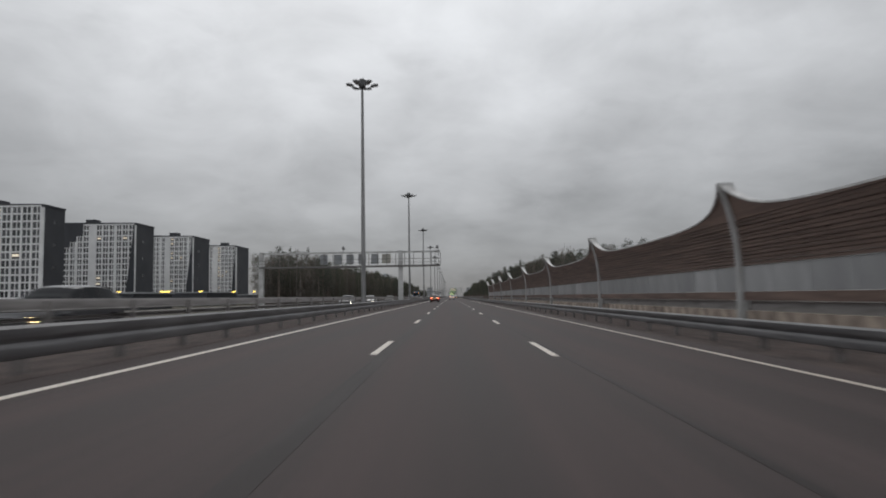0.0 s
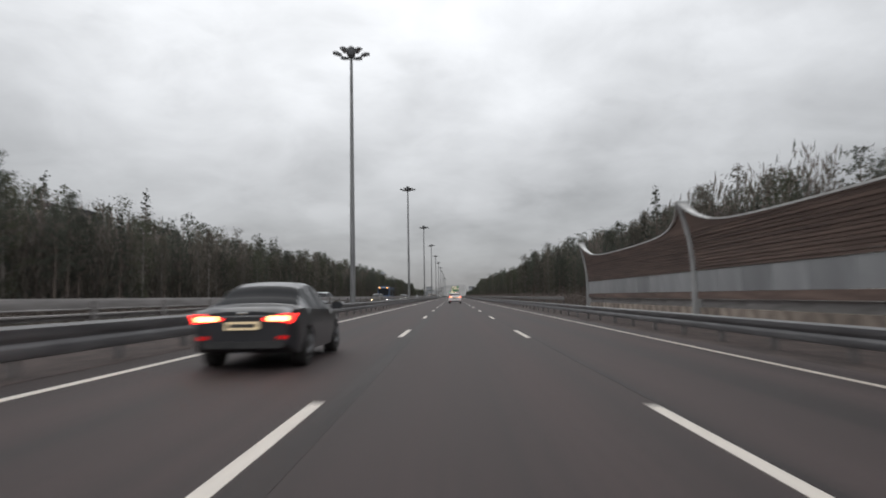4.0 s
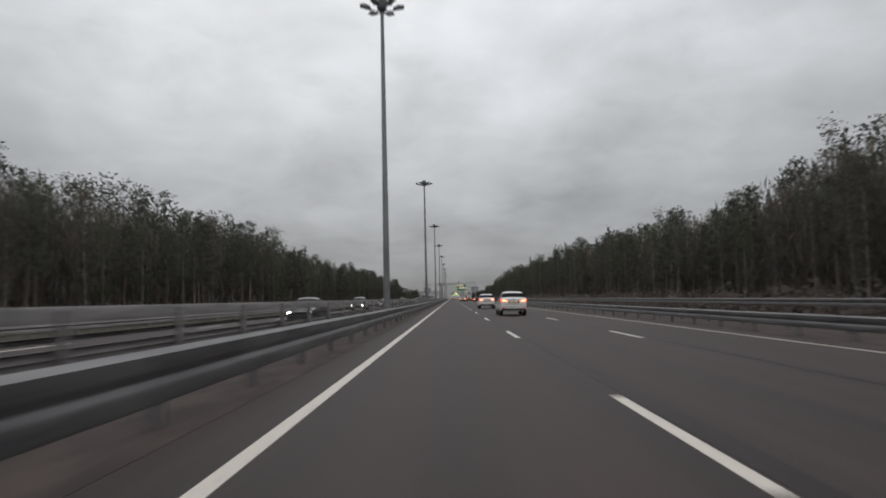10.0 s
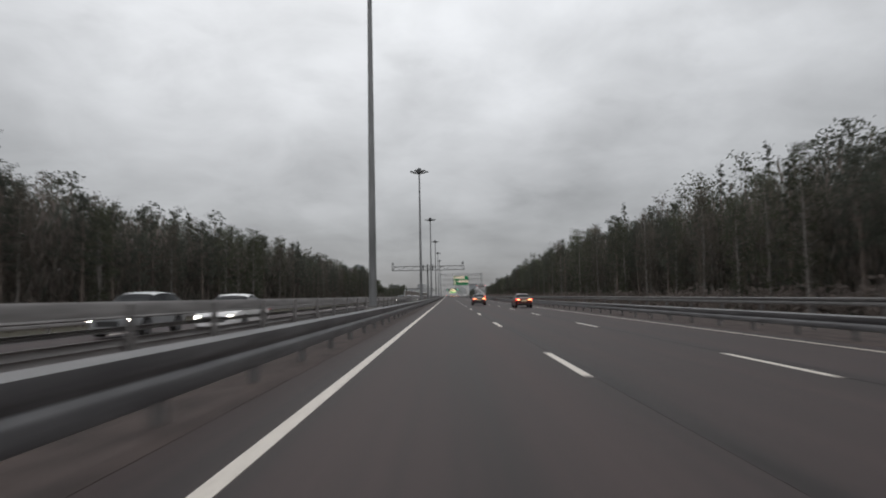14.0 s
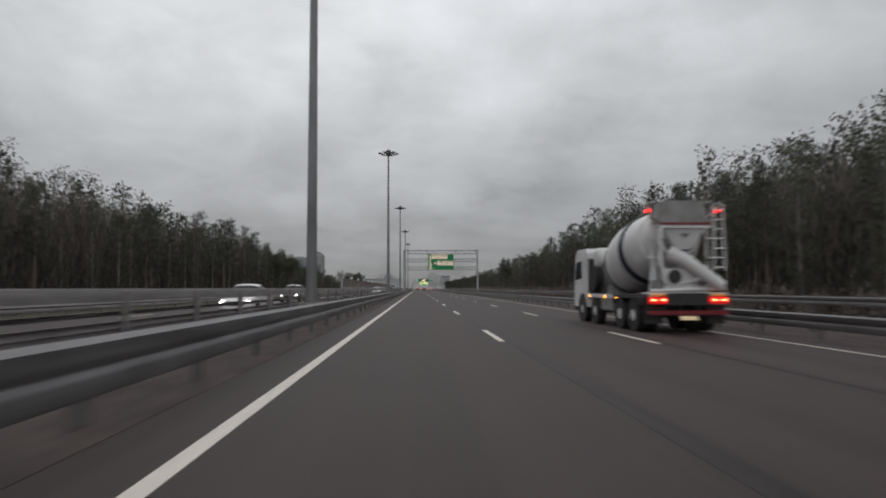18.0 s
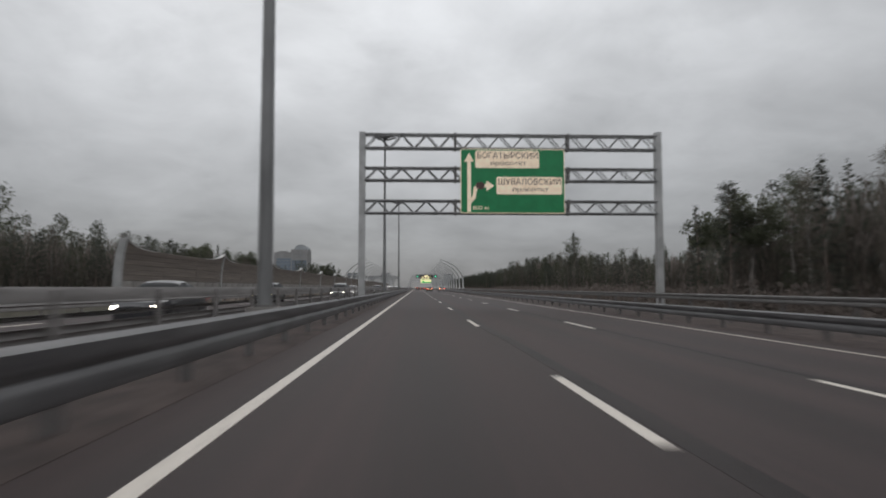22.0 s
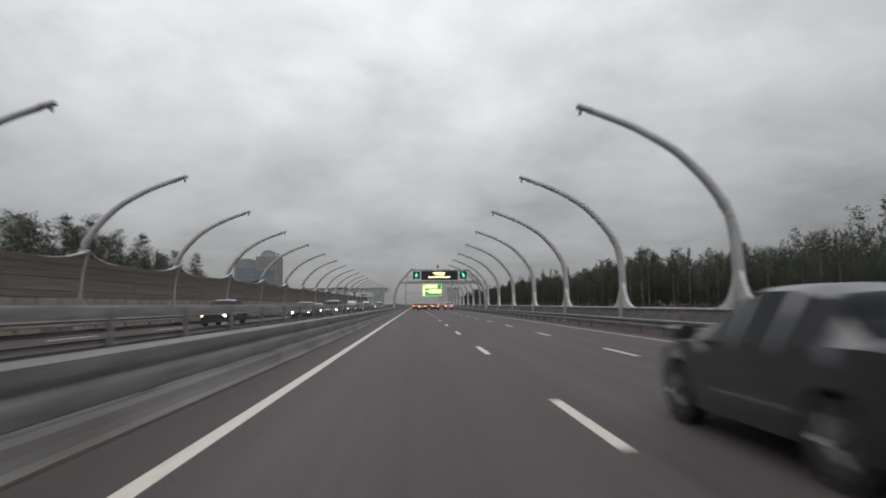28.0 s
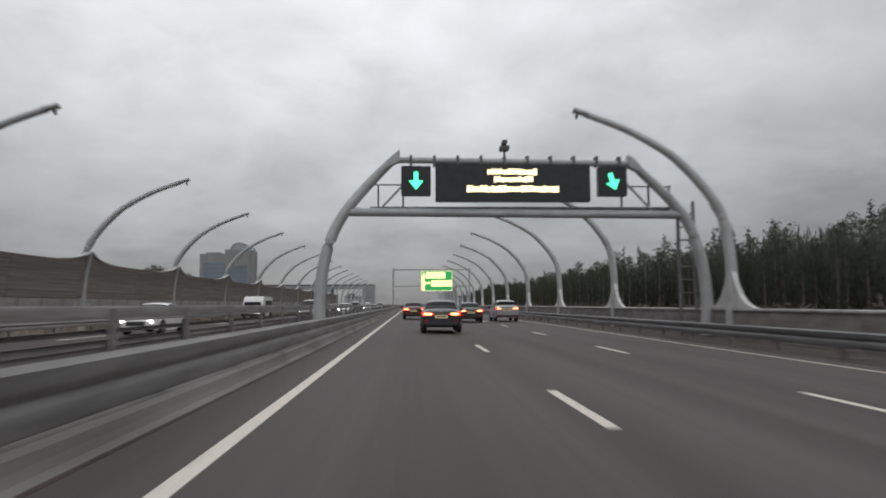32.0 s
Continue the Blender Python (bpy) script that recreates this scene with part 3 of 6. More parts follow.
right_arch = lamp_arch(1)
right_arch.matrix_world = pose(15.6, ARCH_Y[0], 0)
left_arch = lamp_arch(-1)
left_arch.matrix_world = pose(-20.0, ARCH_Y[0], 0)
for y in ARCH_Y[1:]:
    copy_thing(right_arch, pose(15.6, y, 0))
    copy_thing(left_arch, pose(-20.0, y, 0))
parapet = thing("parapet", (0, 0, 0), "low grey concrete bridge parapet with a pale metal coping", "parapet", kind="structure")
pm = Shape().prism([(15.42, -0.7), (15.86, -0.7), (15.80, 0.5), (15.74, 0.84), (15.48, 0.84), (15.45, 0.5)], 0.01, 5.14).mesh("parapet_panel", [PARAPET])
cm = Shape().prism([(15.40, 0.84), (15.80, 0.84), (15.80, 0.90), (15.72, 0.95), (15.46, 0.95), (15.40, 0.90)], 0.0, 5.15).mesh("coping", [COPING])
ks = Shape().prism([(-1.5, 0.0), (-0.84, 0.0), (-0.84, 0.035), (-0.93, 0.06), (-0.955, 0.13), (-0.97, 0.215), (-1.03, 0.255), (-1.5, 0.255)], 0.0, 12.0).mesh("kerb_stone", [KERB])
kerb = thing("kerb", (0, 0, 0), "pale concrete kerb below the guardrail on the bridge", "kerb", kind="structure")
for k in range(28):
    part("kerb_stone", ks, None, kerb, at=(0, 922 + 12.02 * k, 0))
for k in range(50):
    part("parapet_panel", pm, None, parapet, at=(0, 926 + 5.15 * k, 0))
    part("coping", cm, None, parapet, at=(0, 926 + 5.15 * k, 0))


# ---- overhead gantries ----
def bar(sh, a, b, r=0.05, n=6):
    return sh.tube([a, b], [r, r], n)


def truss(parent, x0, x1, y, z0, z1, bays, r=0.06):
    """A flat lattice girder: two chords and each diagonal."""
    tr = part("girder", bar(Shape(), (x0, y, z1), (x1, y, z1), r, 8), MAST, parent, smooth=True)
    part("chord", bar(Shape(), (x0, y, z0), (x1, y, z0), r, 8), MAST, tr, smooth=True)
    w = (x1 - x0) / bays
    for k in range(bays):
        a, m_, b = x0 + k * w, x0 + (k + 0.5) * w, x0 + (k + 1) * w
        part("diagonal", bar(Shape(), (a, y, z0), (m_, y, z1), r * 0.55), MAST, tr)
        part("diagonal", bar(Shape(), (m_, y, z1), (b, y, z0), r * 0.55), MAST, tr)
    return tr


def antenna(parent, x, y, z):
    t = part("camera_post", bar(Shape(), (x, y, z), (x, y, z + 0.75), 0.045), POST, parent)
    part("camera", Shape().bevel_box(x - 0.22, x + 0.22, y - 0.2, y + 0.2, z + 0.40, z + 0.62, 0.04), LAMP_BODY, t)
    part("camera", Shape().bevel_box(x - 0.12, x + 0.12, y - 0.25, y + 0.15, z + 0.68, z + 0.86, 0.04), LAMP_BODY, t)


# portal with message boards over the oncoming lanes
g = thing("sign_portal", (0, 0, 0), "grey steel portal with message boards over the oncoming lanes", "gantry")
gy = 83.0
part("column", Shape().prism([(-2.8, gy - 0.35), (-2.08, gy - 0.35), (-2.08, gy + 0.35), (-2.8, gy + 0.35)], 0.05, 8.4, axis="z"), ARCH, g)
part("column", Shape().prism([(-24.6, gy - 0.35), (-23.9, gy - 0.35), (-23.9, gy + 0.35), (-24.6, gy + 0.35)], -0.6, 8.4, axis="z"), ARCH, g)
part("upper_beam", Shape().bevel_box(-24.5, 3.75, gy - 0.14, gy + 0.14, 8.05, 8.32, 0.03), ARCH, g)
part("walkway", Shape().box(-24.5, 3.75, gy - 0.6, gy + 0.6, 5.86, 6.12), POST, g)
part("handrail", Shape().box(-24.5, 3.75, gy - 0.60, gy - 0.55, 7.05, 7.11), POST, g)
part("handrail", Shape().box(-24.5, 3.75, gy - 0.60, gy - 0.55, 6.55, 6.59), POST, g)
for k in range(21):
    x = -24.2 + 1.4 * k
    part("stay", Shape().box(x - 0.04, x + 0.04, gy - 0.1, gy + 0.0, 6.12, 8.06), POST, g)
for x in (-14.51, -12.32, -10.39, -8.52, -6.51):
    b = part("message_board", Shape().bevel_box(x - 0.57, x + 0.57, gy + 0.15, gy + 0.5, 6.38, 7.92, 0.04), SIGN_BACK, g, "grey back of a message board")
part("message_board", Shape().bevel_box(-5.38, -4.02, gy + 0.15, gy + 0.5, 6.45, 7.9, 0.04), material("pale_board_back", (0.42, 0.41, 0.36), 0.5, dark=(0.33, 0.32, 0.29), scale=2), g, "pale back of a message board")
for x in (3.0, 3.5):
    part("ladder_stile", bar(Shape(), (x, gy - 0.3, 6.1), (x, gy - 0.3, 8.6), 0.03), POST, g)
for k in range(8):
    part("rung", bar(Shape(), (3.0, gy - 0.3, 6.3 + 0.28 * k), (3.5, gy - 0.3, 6.3 + 0.28 * k), 0.02), POST, g)
antenna(g, 3.3, gy, 8.3)
antenna(g, -11.4, gy, 8.3)

# T-shaped lattice gantry in the central reserve
g = thing("camera_gantry", (0, 0, 0), "T-shaped galvanised lattice gantry with cameras on its ends", "gantry")
gy = 600.8
part("column", Shape().tube([(-2.5, gy, 0.05), (-2.5, gy, 7.85)], [0.18, 0.16], 10), MAST, g, smooth=True)
part("base", Shape().box(-2.95, -2.05, gy - 0.45, gy + 0.45, 0.0, 0.55), CONCRETE, g)
for dy in (-0.32, 0.32):
    truss(g, -9.9, 5.1, gy + dy, 6.62, 7.46, 8, 0.065)
for x in (-9.9, -4.0, -1.5, 5.1):
    part("end_frame", Shape().box(x - 0.05, x + 0.05, gy - 0.36, gy + 0.36, 6.55, 7.6), POST, g)
antenna(g, -9.75, gy, 7.45)
antenna(g, 4.85, gy, 7.45)
for x in (-3.4, -1.4):
    part("cabinet", Shape().bevel_box(x - 0.12, x + 0.12, gy - 0.5, gy - 0.3, 6.5, 7.7, 0.03), LAMP_BODY, g)


def letters(text, height, mat, parent, at, label="", width=None, bold=0.0):
    """Writing as a mesh that faces -y, its lower left corner at at."""
    cu = bpy.data.curves.new("writing", "FONT")
    cu.body, cu.size, cu.extrude, cu.offset = text, height * 1.38, 0.004, bold
    tmp = bpy.data.objects.new("writing", cu)
    scene.collection.objects.link(tmp)
    bpy.context.view_layer.update()
    me = bpy.data.meshes.new_from_object(tmp.evaluated_get(bpy.context.evaluated_depsgraph_get()))
    bpy.data.objects.remove(tmp)
    wide = max(v.co.x for v in me.vertices) - min(v.co.x for v in me.vertices)
    k = width / wide if width else 1.0
    me.transform(Matrix.Diagonal((k, 1, 1, 1)))
    me.transform(Matrix.Rotation(radians(90), 4, "X"))
    me.materials.clear()
    me.materials.append(mat)
    return part("writing", me, None, parent, label, at=at)


# portal with the green direction sign
gy = 787.6
g = thing("sign_portal", (0, 0, 0), "galvanised lattice sign portal of three girders across the carriageway", "gantry")
part("column", Shape().bevel_box(-2.36, -1.92, gy - 0.22, gy + 0.22, 0.05, 12.05, 0.04), ARCH, g)
part("column", Shape().bevel_box(18.55, 19.0, gy - 0.22, gy + 0.22, -0.7, 12.2, 0.04), ARCH, g)
for z0, z1 in ((6.36, 7.22), (8.66, 9.52), (10.92, 11.88)):
    for dy in (-0.3, 0.3):
        truss(g, -1.95, 18.6, gy + dy, z0, z1, 12, 0.075)
    for x in (4.35, 12.3):
        part("joint_frame", Shape().box(x - 0.07, x + 0.07, gy - 0.36, gy + 0.36, z0 - 0.12, z1 + 0.12), POST, g)
sg = thing("direction_sign", (4.74, gy - 0.46, 6.38), "large green direction sign with two cream name plates and arrows", "road sign")


def panel_xz(x0, x1, z0, z1, y0, y1, r=0.0):
    sh = Shape()
    if not r:
        return sh.box(x0, x1, y0, y1, z0, z1)
    pts = []
    for cx, cz, a0 in ((x1 - r, z0 + r, -90), (x1 - r, z1 - r, 0), (x0 + r, z1 - r, 90), (x0 + r, z0 + r, 180)):
        pts += [(cx + r * math.cos(radians(a0 + 22.5 * i)), cz + r * math.sin(radians(a0 + 22.5 * i))) for i in range(5)]
    return sh.prism(pts, y0, y1)


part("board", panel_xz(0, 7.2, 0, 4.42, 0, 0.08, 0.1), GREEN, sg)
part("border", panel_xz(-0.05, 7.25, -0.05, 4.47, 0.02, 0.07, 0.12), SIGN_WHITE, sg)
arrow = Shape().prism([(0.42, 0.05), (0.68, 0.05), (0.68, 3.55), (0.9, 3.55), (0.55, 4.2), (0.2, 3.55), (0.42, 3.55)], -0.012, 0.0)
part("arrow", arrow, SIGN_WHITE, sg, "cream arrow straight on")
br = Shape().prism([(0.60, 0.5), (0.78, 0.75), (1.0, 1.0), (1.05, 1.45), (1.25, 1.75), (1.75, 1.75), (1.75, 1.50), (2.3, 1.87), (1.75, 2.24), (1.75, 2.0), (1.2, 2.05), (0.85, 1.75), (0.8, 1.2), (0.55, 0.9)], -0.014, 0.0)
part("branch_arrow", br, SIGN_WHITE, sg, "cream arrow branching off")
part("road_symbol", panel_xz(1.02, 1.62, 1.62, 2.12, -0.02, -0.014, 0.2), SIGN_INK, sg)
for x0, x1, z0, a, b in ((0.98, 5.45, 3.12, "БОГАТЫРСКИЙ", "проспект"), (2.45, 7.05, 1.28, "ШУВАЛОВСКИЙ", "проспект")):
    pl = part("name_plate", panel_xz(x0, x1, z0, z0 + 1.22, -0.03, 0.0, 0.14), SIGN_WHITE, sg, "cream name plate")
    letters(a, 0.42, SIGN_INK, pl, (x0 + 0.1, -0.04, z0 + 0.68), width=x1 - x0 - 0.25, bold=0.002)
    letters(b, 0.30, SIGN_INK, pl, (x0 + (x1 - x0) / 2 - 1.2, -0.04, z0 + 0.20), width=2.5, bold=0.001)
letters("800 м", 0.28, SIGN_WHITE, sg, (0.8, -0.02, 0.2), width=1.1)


# portal with the lane signals and the lit message board over the bridge
def led_portal(y):
    g = thing("signal_portal", (0, y, 0), "pale arched steel portal with a walkway over the bridge carriageway", "gantry")
    left = [(-2.42, 0.05), (-2.45, 1.2), (-2.35, 2.6), (-2.1, 3.8), (-1.75, 4.7), (-1.2, 5.6), (-0.45, 6.5), (0.35, 7.35), (0.95, 7.95)]
    right = [(15.3, -0.3), (15.35, 1.2), (15.25, 2.6), (15.0, 3.8), (14.6, 4.9), (14.0, 5.75), (13.3, 6.5), (12.6, 7.15), (12.0, 7.75)]
    for pts in (left, right):
        line, rad = smooth_path([(x, 0, z, r) for (x, z), r in zip(pts, [0.29, 0.28, 0.27, 0.26, 0.25, 0.24, 0.23, 0.21, 0.19])])
        part("arch", Shape().tube(line, rad, 12), ARCH, g, smooth=True)
    part("arch_head", Shape().prism([(0.6, 7.5), (1.15, 7.75), (1.15, 8.3), (0.85, 8.05), (0.55, 7.75)], -0.2, 0.2), ARCH, g)
    part("arch_head", Shape().prism([(12.3, 7.3), (11.8, 7.55), (11.8, 8.1), (12.1, 7.9), (12.4, 7.55)], -0.2, 0.2), ARCH, g)
    part("lower_beam", Shape().tube([(-1.4, 0, 5.42), (14.4, 0, 5.30)], [0.20, 0.20], 10), ARCH, g, smooth=True)
    part("upper_beam", Shape().tube([(0.8, 0, 7.84), (12.2, 0, 7.70)], [0.15, 0.15], 10), ARCH, g, smooth=True)
    part("walkway", Shape().box(-0.2, 13.8, -0.05, 0.9, 5.55, 5.66), POST, g)
    for x in (0.15, 1.3, 11.6, 12.9, 13.9):
        part("stay", Shape().box(x - 0.04, x + 0.04, 0.35, 0.43, 5.6, 6.75), POST, g)
    part("handrail", bar(Shape(), (0.0, 0.4, 6.75), (1.3, 0.4, 6.75), 0.035), POST, g)
    part("handrail", bar(Shape(), (11.6, 0.4, 6.7), (14.0, 0.4, 6.7), 0.035), POST, g)
    part("brace", bar(Shape(), (0.3, 0, 5.6), (1.6, 0, 7.0), 0.06), ARCH, g)
    part("brace", bar(Shape(), (12.9, 0, 5.5), (11.6, 0, 6.9), 0.06), ARCH, g)
    for k in range(10):
        part("bracket", Shape().box(1.6 + 1.08 * k, 1.72 + 1.08 * k, -0.2, 0.2, 7.55, 8.02), POST, g)
    antenna(g, 6.0, 0, 7.9)
    lt = part("ladder_tower", Shape().box(14.2, 14.32, 0.3, 0.42, -0.3, 6.0), POST, g)
    part("stile", Shape().box(14.95, 15.07, 0.3, 0.42, -0.3, 6.0), POST, lt)
    for k in range(9):
        part("rung", Shape().box(14.2, 15.07, 0.33, 0.39, 0.4 + 0.62 * k, 0.46 + 0.62 * k), POST, lt)
    mb = thing("message_sign", (0, y - 0.35, 0), "black message sign with glowing amber text hung on the portal", "message sign")
    part("housing", Shape().bevel_box(2.78, 9.9, -0.05, 0.3, 5.86, 7.58, 0.04), BLACK, mb)
    rnd_text = random.Random(3)
    for x0, x1, z0, z1 in ((5.15, 7.50, 7.08, 7.36), (5.45, 7.25, 6.74, 7.0), (4.2, 8.45, 6.28, 6.58)):
        x = x0
        while x < x1 - 0.1:
            w = rnd_text.choice((0.10, 0.14, 0.16, 0.2))
            part("text_bar", Shape().bevel_box(x, min(x + w, x1), -0.075, -0.05, z0 + rnd_text.choice((0, 0, 0.03)), z1 - rnd_text.choice((0, 0, 0.05)), 0.01), LED_WARM, mb, "glowing amber text")
            x += w + rnd_text.choice((0.03, 0.035, 0.04))
    for x0, kind in ((1.22, 0), (10.28, 1)):
        sb = thing("lane_signal", (x0, y - 0.35, 6.12), "black lane signal with a glowing green arrow" if not kind else "black lane signal with a glowing slanting green arrow", "lane signal", "lane signals")
        part("housing", Shape().bevel_box(0, 1.34, -0.05, 0.25, 0, 1.36, 0.04), BLACK, sb)
        ar = Shape().prism([(-0.10, 0.4), (-0.10, 0.0), (-0.33, 0.0), (0, -0.42), (0.33, 0.0), (0.10, 0.0), (0.10, 0.4)], -0.075, -0.05)
        part("arrow", ar, LED_GREEN, sb, "glowing green arrow", at=Matrix.Translation((0.67, 0, 0.68)) @ Matrix.Rotation(radians(-20 if kind else 0), 4, "Y"))
    return g


led_portal(1070.0)

# ---- the next direction sign far along the bridge ----
g = thing("sign_portal", (0, 1190.0, 0), "pale steel sign portal far along the bridge", "gantry")
for x in (-2.2, 15.4):
    part("column", Shape().bevel_box(x - 0.2, x + 0.2, -0.2, 0.2, -0.4, 9.6, 0.04), ARCH, g)
for z in (5.4, 9.2):
    part("beam", Shape().bevel_box(-2.2, 15.4, -0.15, 0.15, z - 0.15, z + 0.15, 0.03), ARCH, g)
# the board has no lamp: stronger emission imitates returned headlight at a distance
GREEN_GLOW = material("sign_green_glow", (0.02, 0.35, 0.1), 0.4, emit=(0.03, 0.42, 0.10), power=0.55)
CREAM_GLOW = material("sign_cream_glow", (0.8, 0.75, 0.4), 0.4, emit=(1.0, 0.95, 0.45), power=0.95)
sg = thing("direction_sign", (4.3, 1189.6, 4.4), "green direction sign with two cream plates far along the bridge", "road sign")
part("board", panel_xz(0, 7.0, 0, 4.4, 0, 0.08, 0.1), GREEN_GLOW, sg)
part("arrow", Shape().prism([(0.1, 0.1), (0.75, 0.1), (0.75, 3.3), (0.95, 3.3), (0.45, 4.2), (0.05, 3.3)], -0.02, 0.0), CREAM_GLOW, sg)
part("branch_arrow", Shape().prism([(0.75, 1.2), (1.0, 1.5), (1.7, 1.55), (1.7, 1.3), (2.1, 1.75), (1.7, 2.2), (1.7, 1.95), (0.95, 1.95), (0.75, 1.7)], -0.022, 0.0), CREAM_GLOW, sg)
part("border", panel_xz(-0.1, 7.1, -0.1, 4.5, 0.02, 0.06, 0.14), CREAM_GLOW, sg)
part("name_plate", panel_xz(1.0, 5.5, 2.75, 4.2, -0.03, 0, 0.14), CREAM_GLOW, sg)
part("name_plate", panel_xz(2.2, 6.9, 0.9, 2.35, -0.03, 0, 0.14), CREAM_GLOW, sg)

# ---- woods ----
def leaf_cards(rng, centres, radii, per, size):
    """Small leaf clumps round centres; returns corners of triangles, three by three."""
    c = np.repeat(np.array(centres), per, 0)
    r = np.repeat(np.array(radii), per, 0)
    d = rng.normal(size=c.shape)
    d /= np.linalg.norm(d, axis=1, keepdims=True)
    p = c + d * r * rng.random((len(c), 1)) ** 0.45
    a = rng.normal(size=c.shape)
    a /= np.linalg.norm(a, axis=1, keepdims=True)
    b = np.cross(a, rng.normal(size=c.shape))
    b /= np.linalg.norm(b, axis=1, keepdims=True)
    k = size * (0.55 + 0.9 * rng.random((len(c), 1)))
    q = np.stack([p - a * k, p + b * k * 0.85, p + a * k * 0.9], 1)
    return q.reshape(-1, 3)


def tree_shape(kind, height, seed):
    """Trunk and limbs as a Shape, crown as leaf corners. kinds: pine, birch, spruce, alder."""
    rng = np.random.default_rng(seed)
    sh = Shape()
    lean = rng.normal(0, 0.012, 2)
    bend = rng.normal(0, 0.25, 2)

    def axis(t):
        z = t * height
        return (lean[0] * z + bend[0] * math.sin(3 * t), lean[1] * z + bend[1] * math.sin(2.4 * t), z)

    r0 = {"pine": 0.19, "birch": 0.14, "spruce": 0.17, "alder": 0.15}[kind] * height / 15
    ts = [0, 0.02, 0.2, 0.45, 0.7, 0.88, 1.0]
    sh.tube([axis(t) if t else (*axis(0)[:2], -0.6) for t in ts], [r0 * 1.5, r0 * 1.15, r0 * 0.95, r0 * 0.75, r0 * 0.5, r0 * 0.25, 0.02], 6)
    low, n, spread, rad, per, size = {
        "pine": (0.38, 26, 1.35, 0.82, 100, 0.080), "birch": (0.22, 30, 1.25, 0.86, 88, 0.072),
        "spruce": (0.08, 38, 1.8, 0.56, 70, 0.074), "alder": (0.14, 32, 1.7, 0.98, 92, 0.078)}[kind]
    cs, rs = [], []
    for i in range(n):
        t = low + (1.0 - low) * (i + 0.5 * rng.random()) / n
        a = i * 2.4 + rng.random()
        u = (t - low) / (1 - low)
        if kind == "spruce":
            reach = spread * (1.02 - u) + 0.12
        elif kind == "pine":
            reach = spread * (0.45 + 0.9 * math.sin(math.pi * min(1, 0.2 + 0.78 * u))) * (0.6 + 0.6 * rng.random())
        else:
            reach = spread * (0.35 + 0.8 * math.sin(math.pi * min(1, 0.15 + 0.8 * u))) * (0.5 + 0.8 * rng.random())
        reach *= height / 15
        b = axis(t)
        rise = {"pine": 0.25, "birch": 0.9, "spruce": -0.15, "alder": 0.6}[kind] * reach
        e = (b[0] + reach * math.cos(a), b[1] + reach * math.sin(a), min(b[2] + rise, height * 1.02))
        sh.tube([b, ((b[0] + e[0]) / 2, (b[1] + e[1]) / 2, b[2] + rise * 0.35), e], [r0 * 0.28 * (1.1 - u * 0.7), r0 * 0.18, 0.008], 3, cap=False)
        cs += [e, tuple(b[j] + (e[j] - b[j]) * 0.6 for j in range(3))]
        k = rad * height / 15 * (0.7 + 0.5 * rng.random()) * (1.0 if kind != "spruce" else 0.45 + 0.8 * (1 - u))
        rs += [(k, k, k * 0.62), (k * 0.8, k * 0.8, k * 0.5)]
    for t in (0.80, 0.88, 0.93, 0.985):
        k = {"pine": 1.0, "birch": 0.85, "spruce": 0.4, "alder": 1.15}[kind] * (1.12 - t) / 0.3 * height / 15
        cs.append(axis(t))
        rs.append((0.3 + k * 1.3, 0.3 + k * 1.3, 0.8))
    leaves = leaf_cards(rng, cs, rs, int(per * 0.8), size * height / 12)
    return sh, leaves


KINDS = [("pine", BARK_PINE, NEEDLE, "tall pine with a bare trunk and a dark ragged crown"), ("birch", BARK_BIRCH, LEAF, "thin pale birch with sparse brown autumn leaves"),
         ("spruce", BARK_PINE, NEEDLE, "dark pointed spruce with drooping boughs"), ("alder", BARK_BIRCH, LEAF_GREEN, "leafy alder with a dull green crown")]
VARIANTS = []
for k, (kind, bark, leaf, label) in enumerate(KINDS):
    for j in range(4):
        sh, lv = tree_shape(kind, 15.0, 40 + 10 * k + j)
        VARIANTS.append((k, sh, lv, sh.mesh(kind + "_trunk", [bark], True)))


def quads_mesh(name, corners, mats, index=None):
    n = len(corners) // 3
    me = bpy.data.meshes.new(name)
    me.vertices.add(n * 3)
    me.vertices.foreach_set("co", np.ascontiguousarray(corners, dtype=np.float32).ravel())
    me.loops.add(n * 3)
    me.loops.foreach_set("vertex_index", np.arange(n * 3, dtype=np.int32))
    me.polygons.add(n)
    me.polygons.foreach_set("loop_start", np.arange(0, n * 3, 3, dtype=np.int32))
    for m in mats:
        me.materials.append(m)
    if index is not None:
        me.polygons.foreach_set("material_index", np.asarray(index, dtype=np.int32))
    me.update()
    me.validate()
    return me


CROWNS = [quads_mesh(KINDS[k][0] + "_crown", lv, [KINDS[k][2]]) for k, sh, lv, tm in VARIANTS]


def single_tree(v, x, y, z, scale, turn):
    k = VARIANTS[v][0]
    t = thing(KINDS[k][0] + "_tree", (x, y, z), KINDS[k][3], "tree", "trees at the edge of the woods", turn=turn)
    t.scale = (scale, scale, scale)
    part("trunk", VARIANTS[v][3], None, t)
    part("crown", CROWNS[v], None, t)
    return t


TRUNK_ARR = [(np.array(sh.v), [f for f in sh.f]) for k, sh, lv, tm in VARIANTS]


# thinner leaf sets for trees that stand behind others: larger clumps, upper part of the crown
THIN = []
for k, sh, lv, tm in VARIANTS:
    q = lv.reshape(-1, 3, 3)
    q = q[q[:, 0, 2] > 5.0][::6]
    mid = q.mean(1, keepdims=True)
    THIN.append(((q - mid) * 1.85 + mid).reshape(-1, 3))


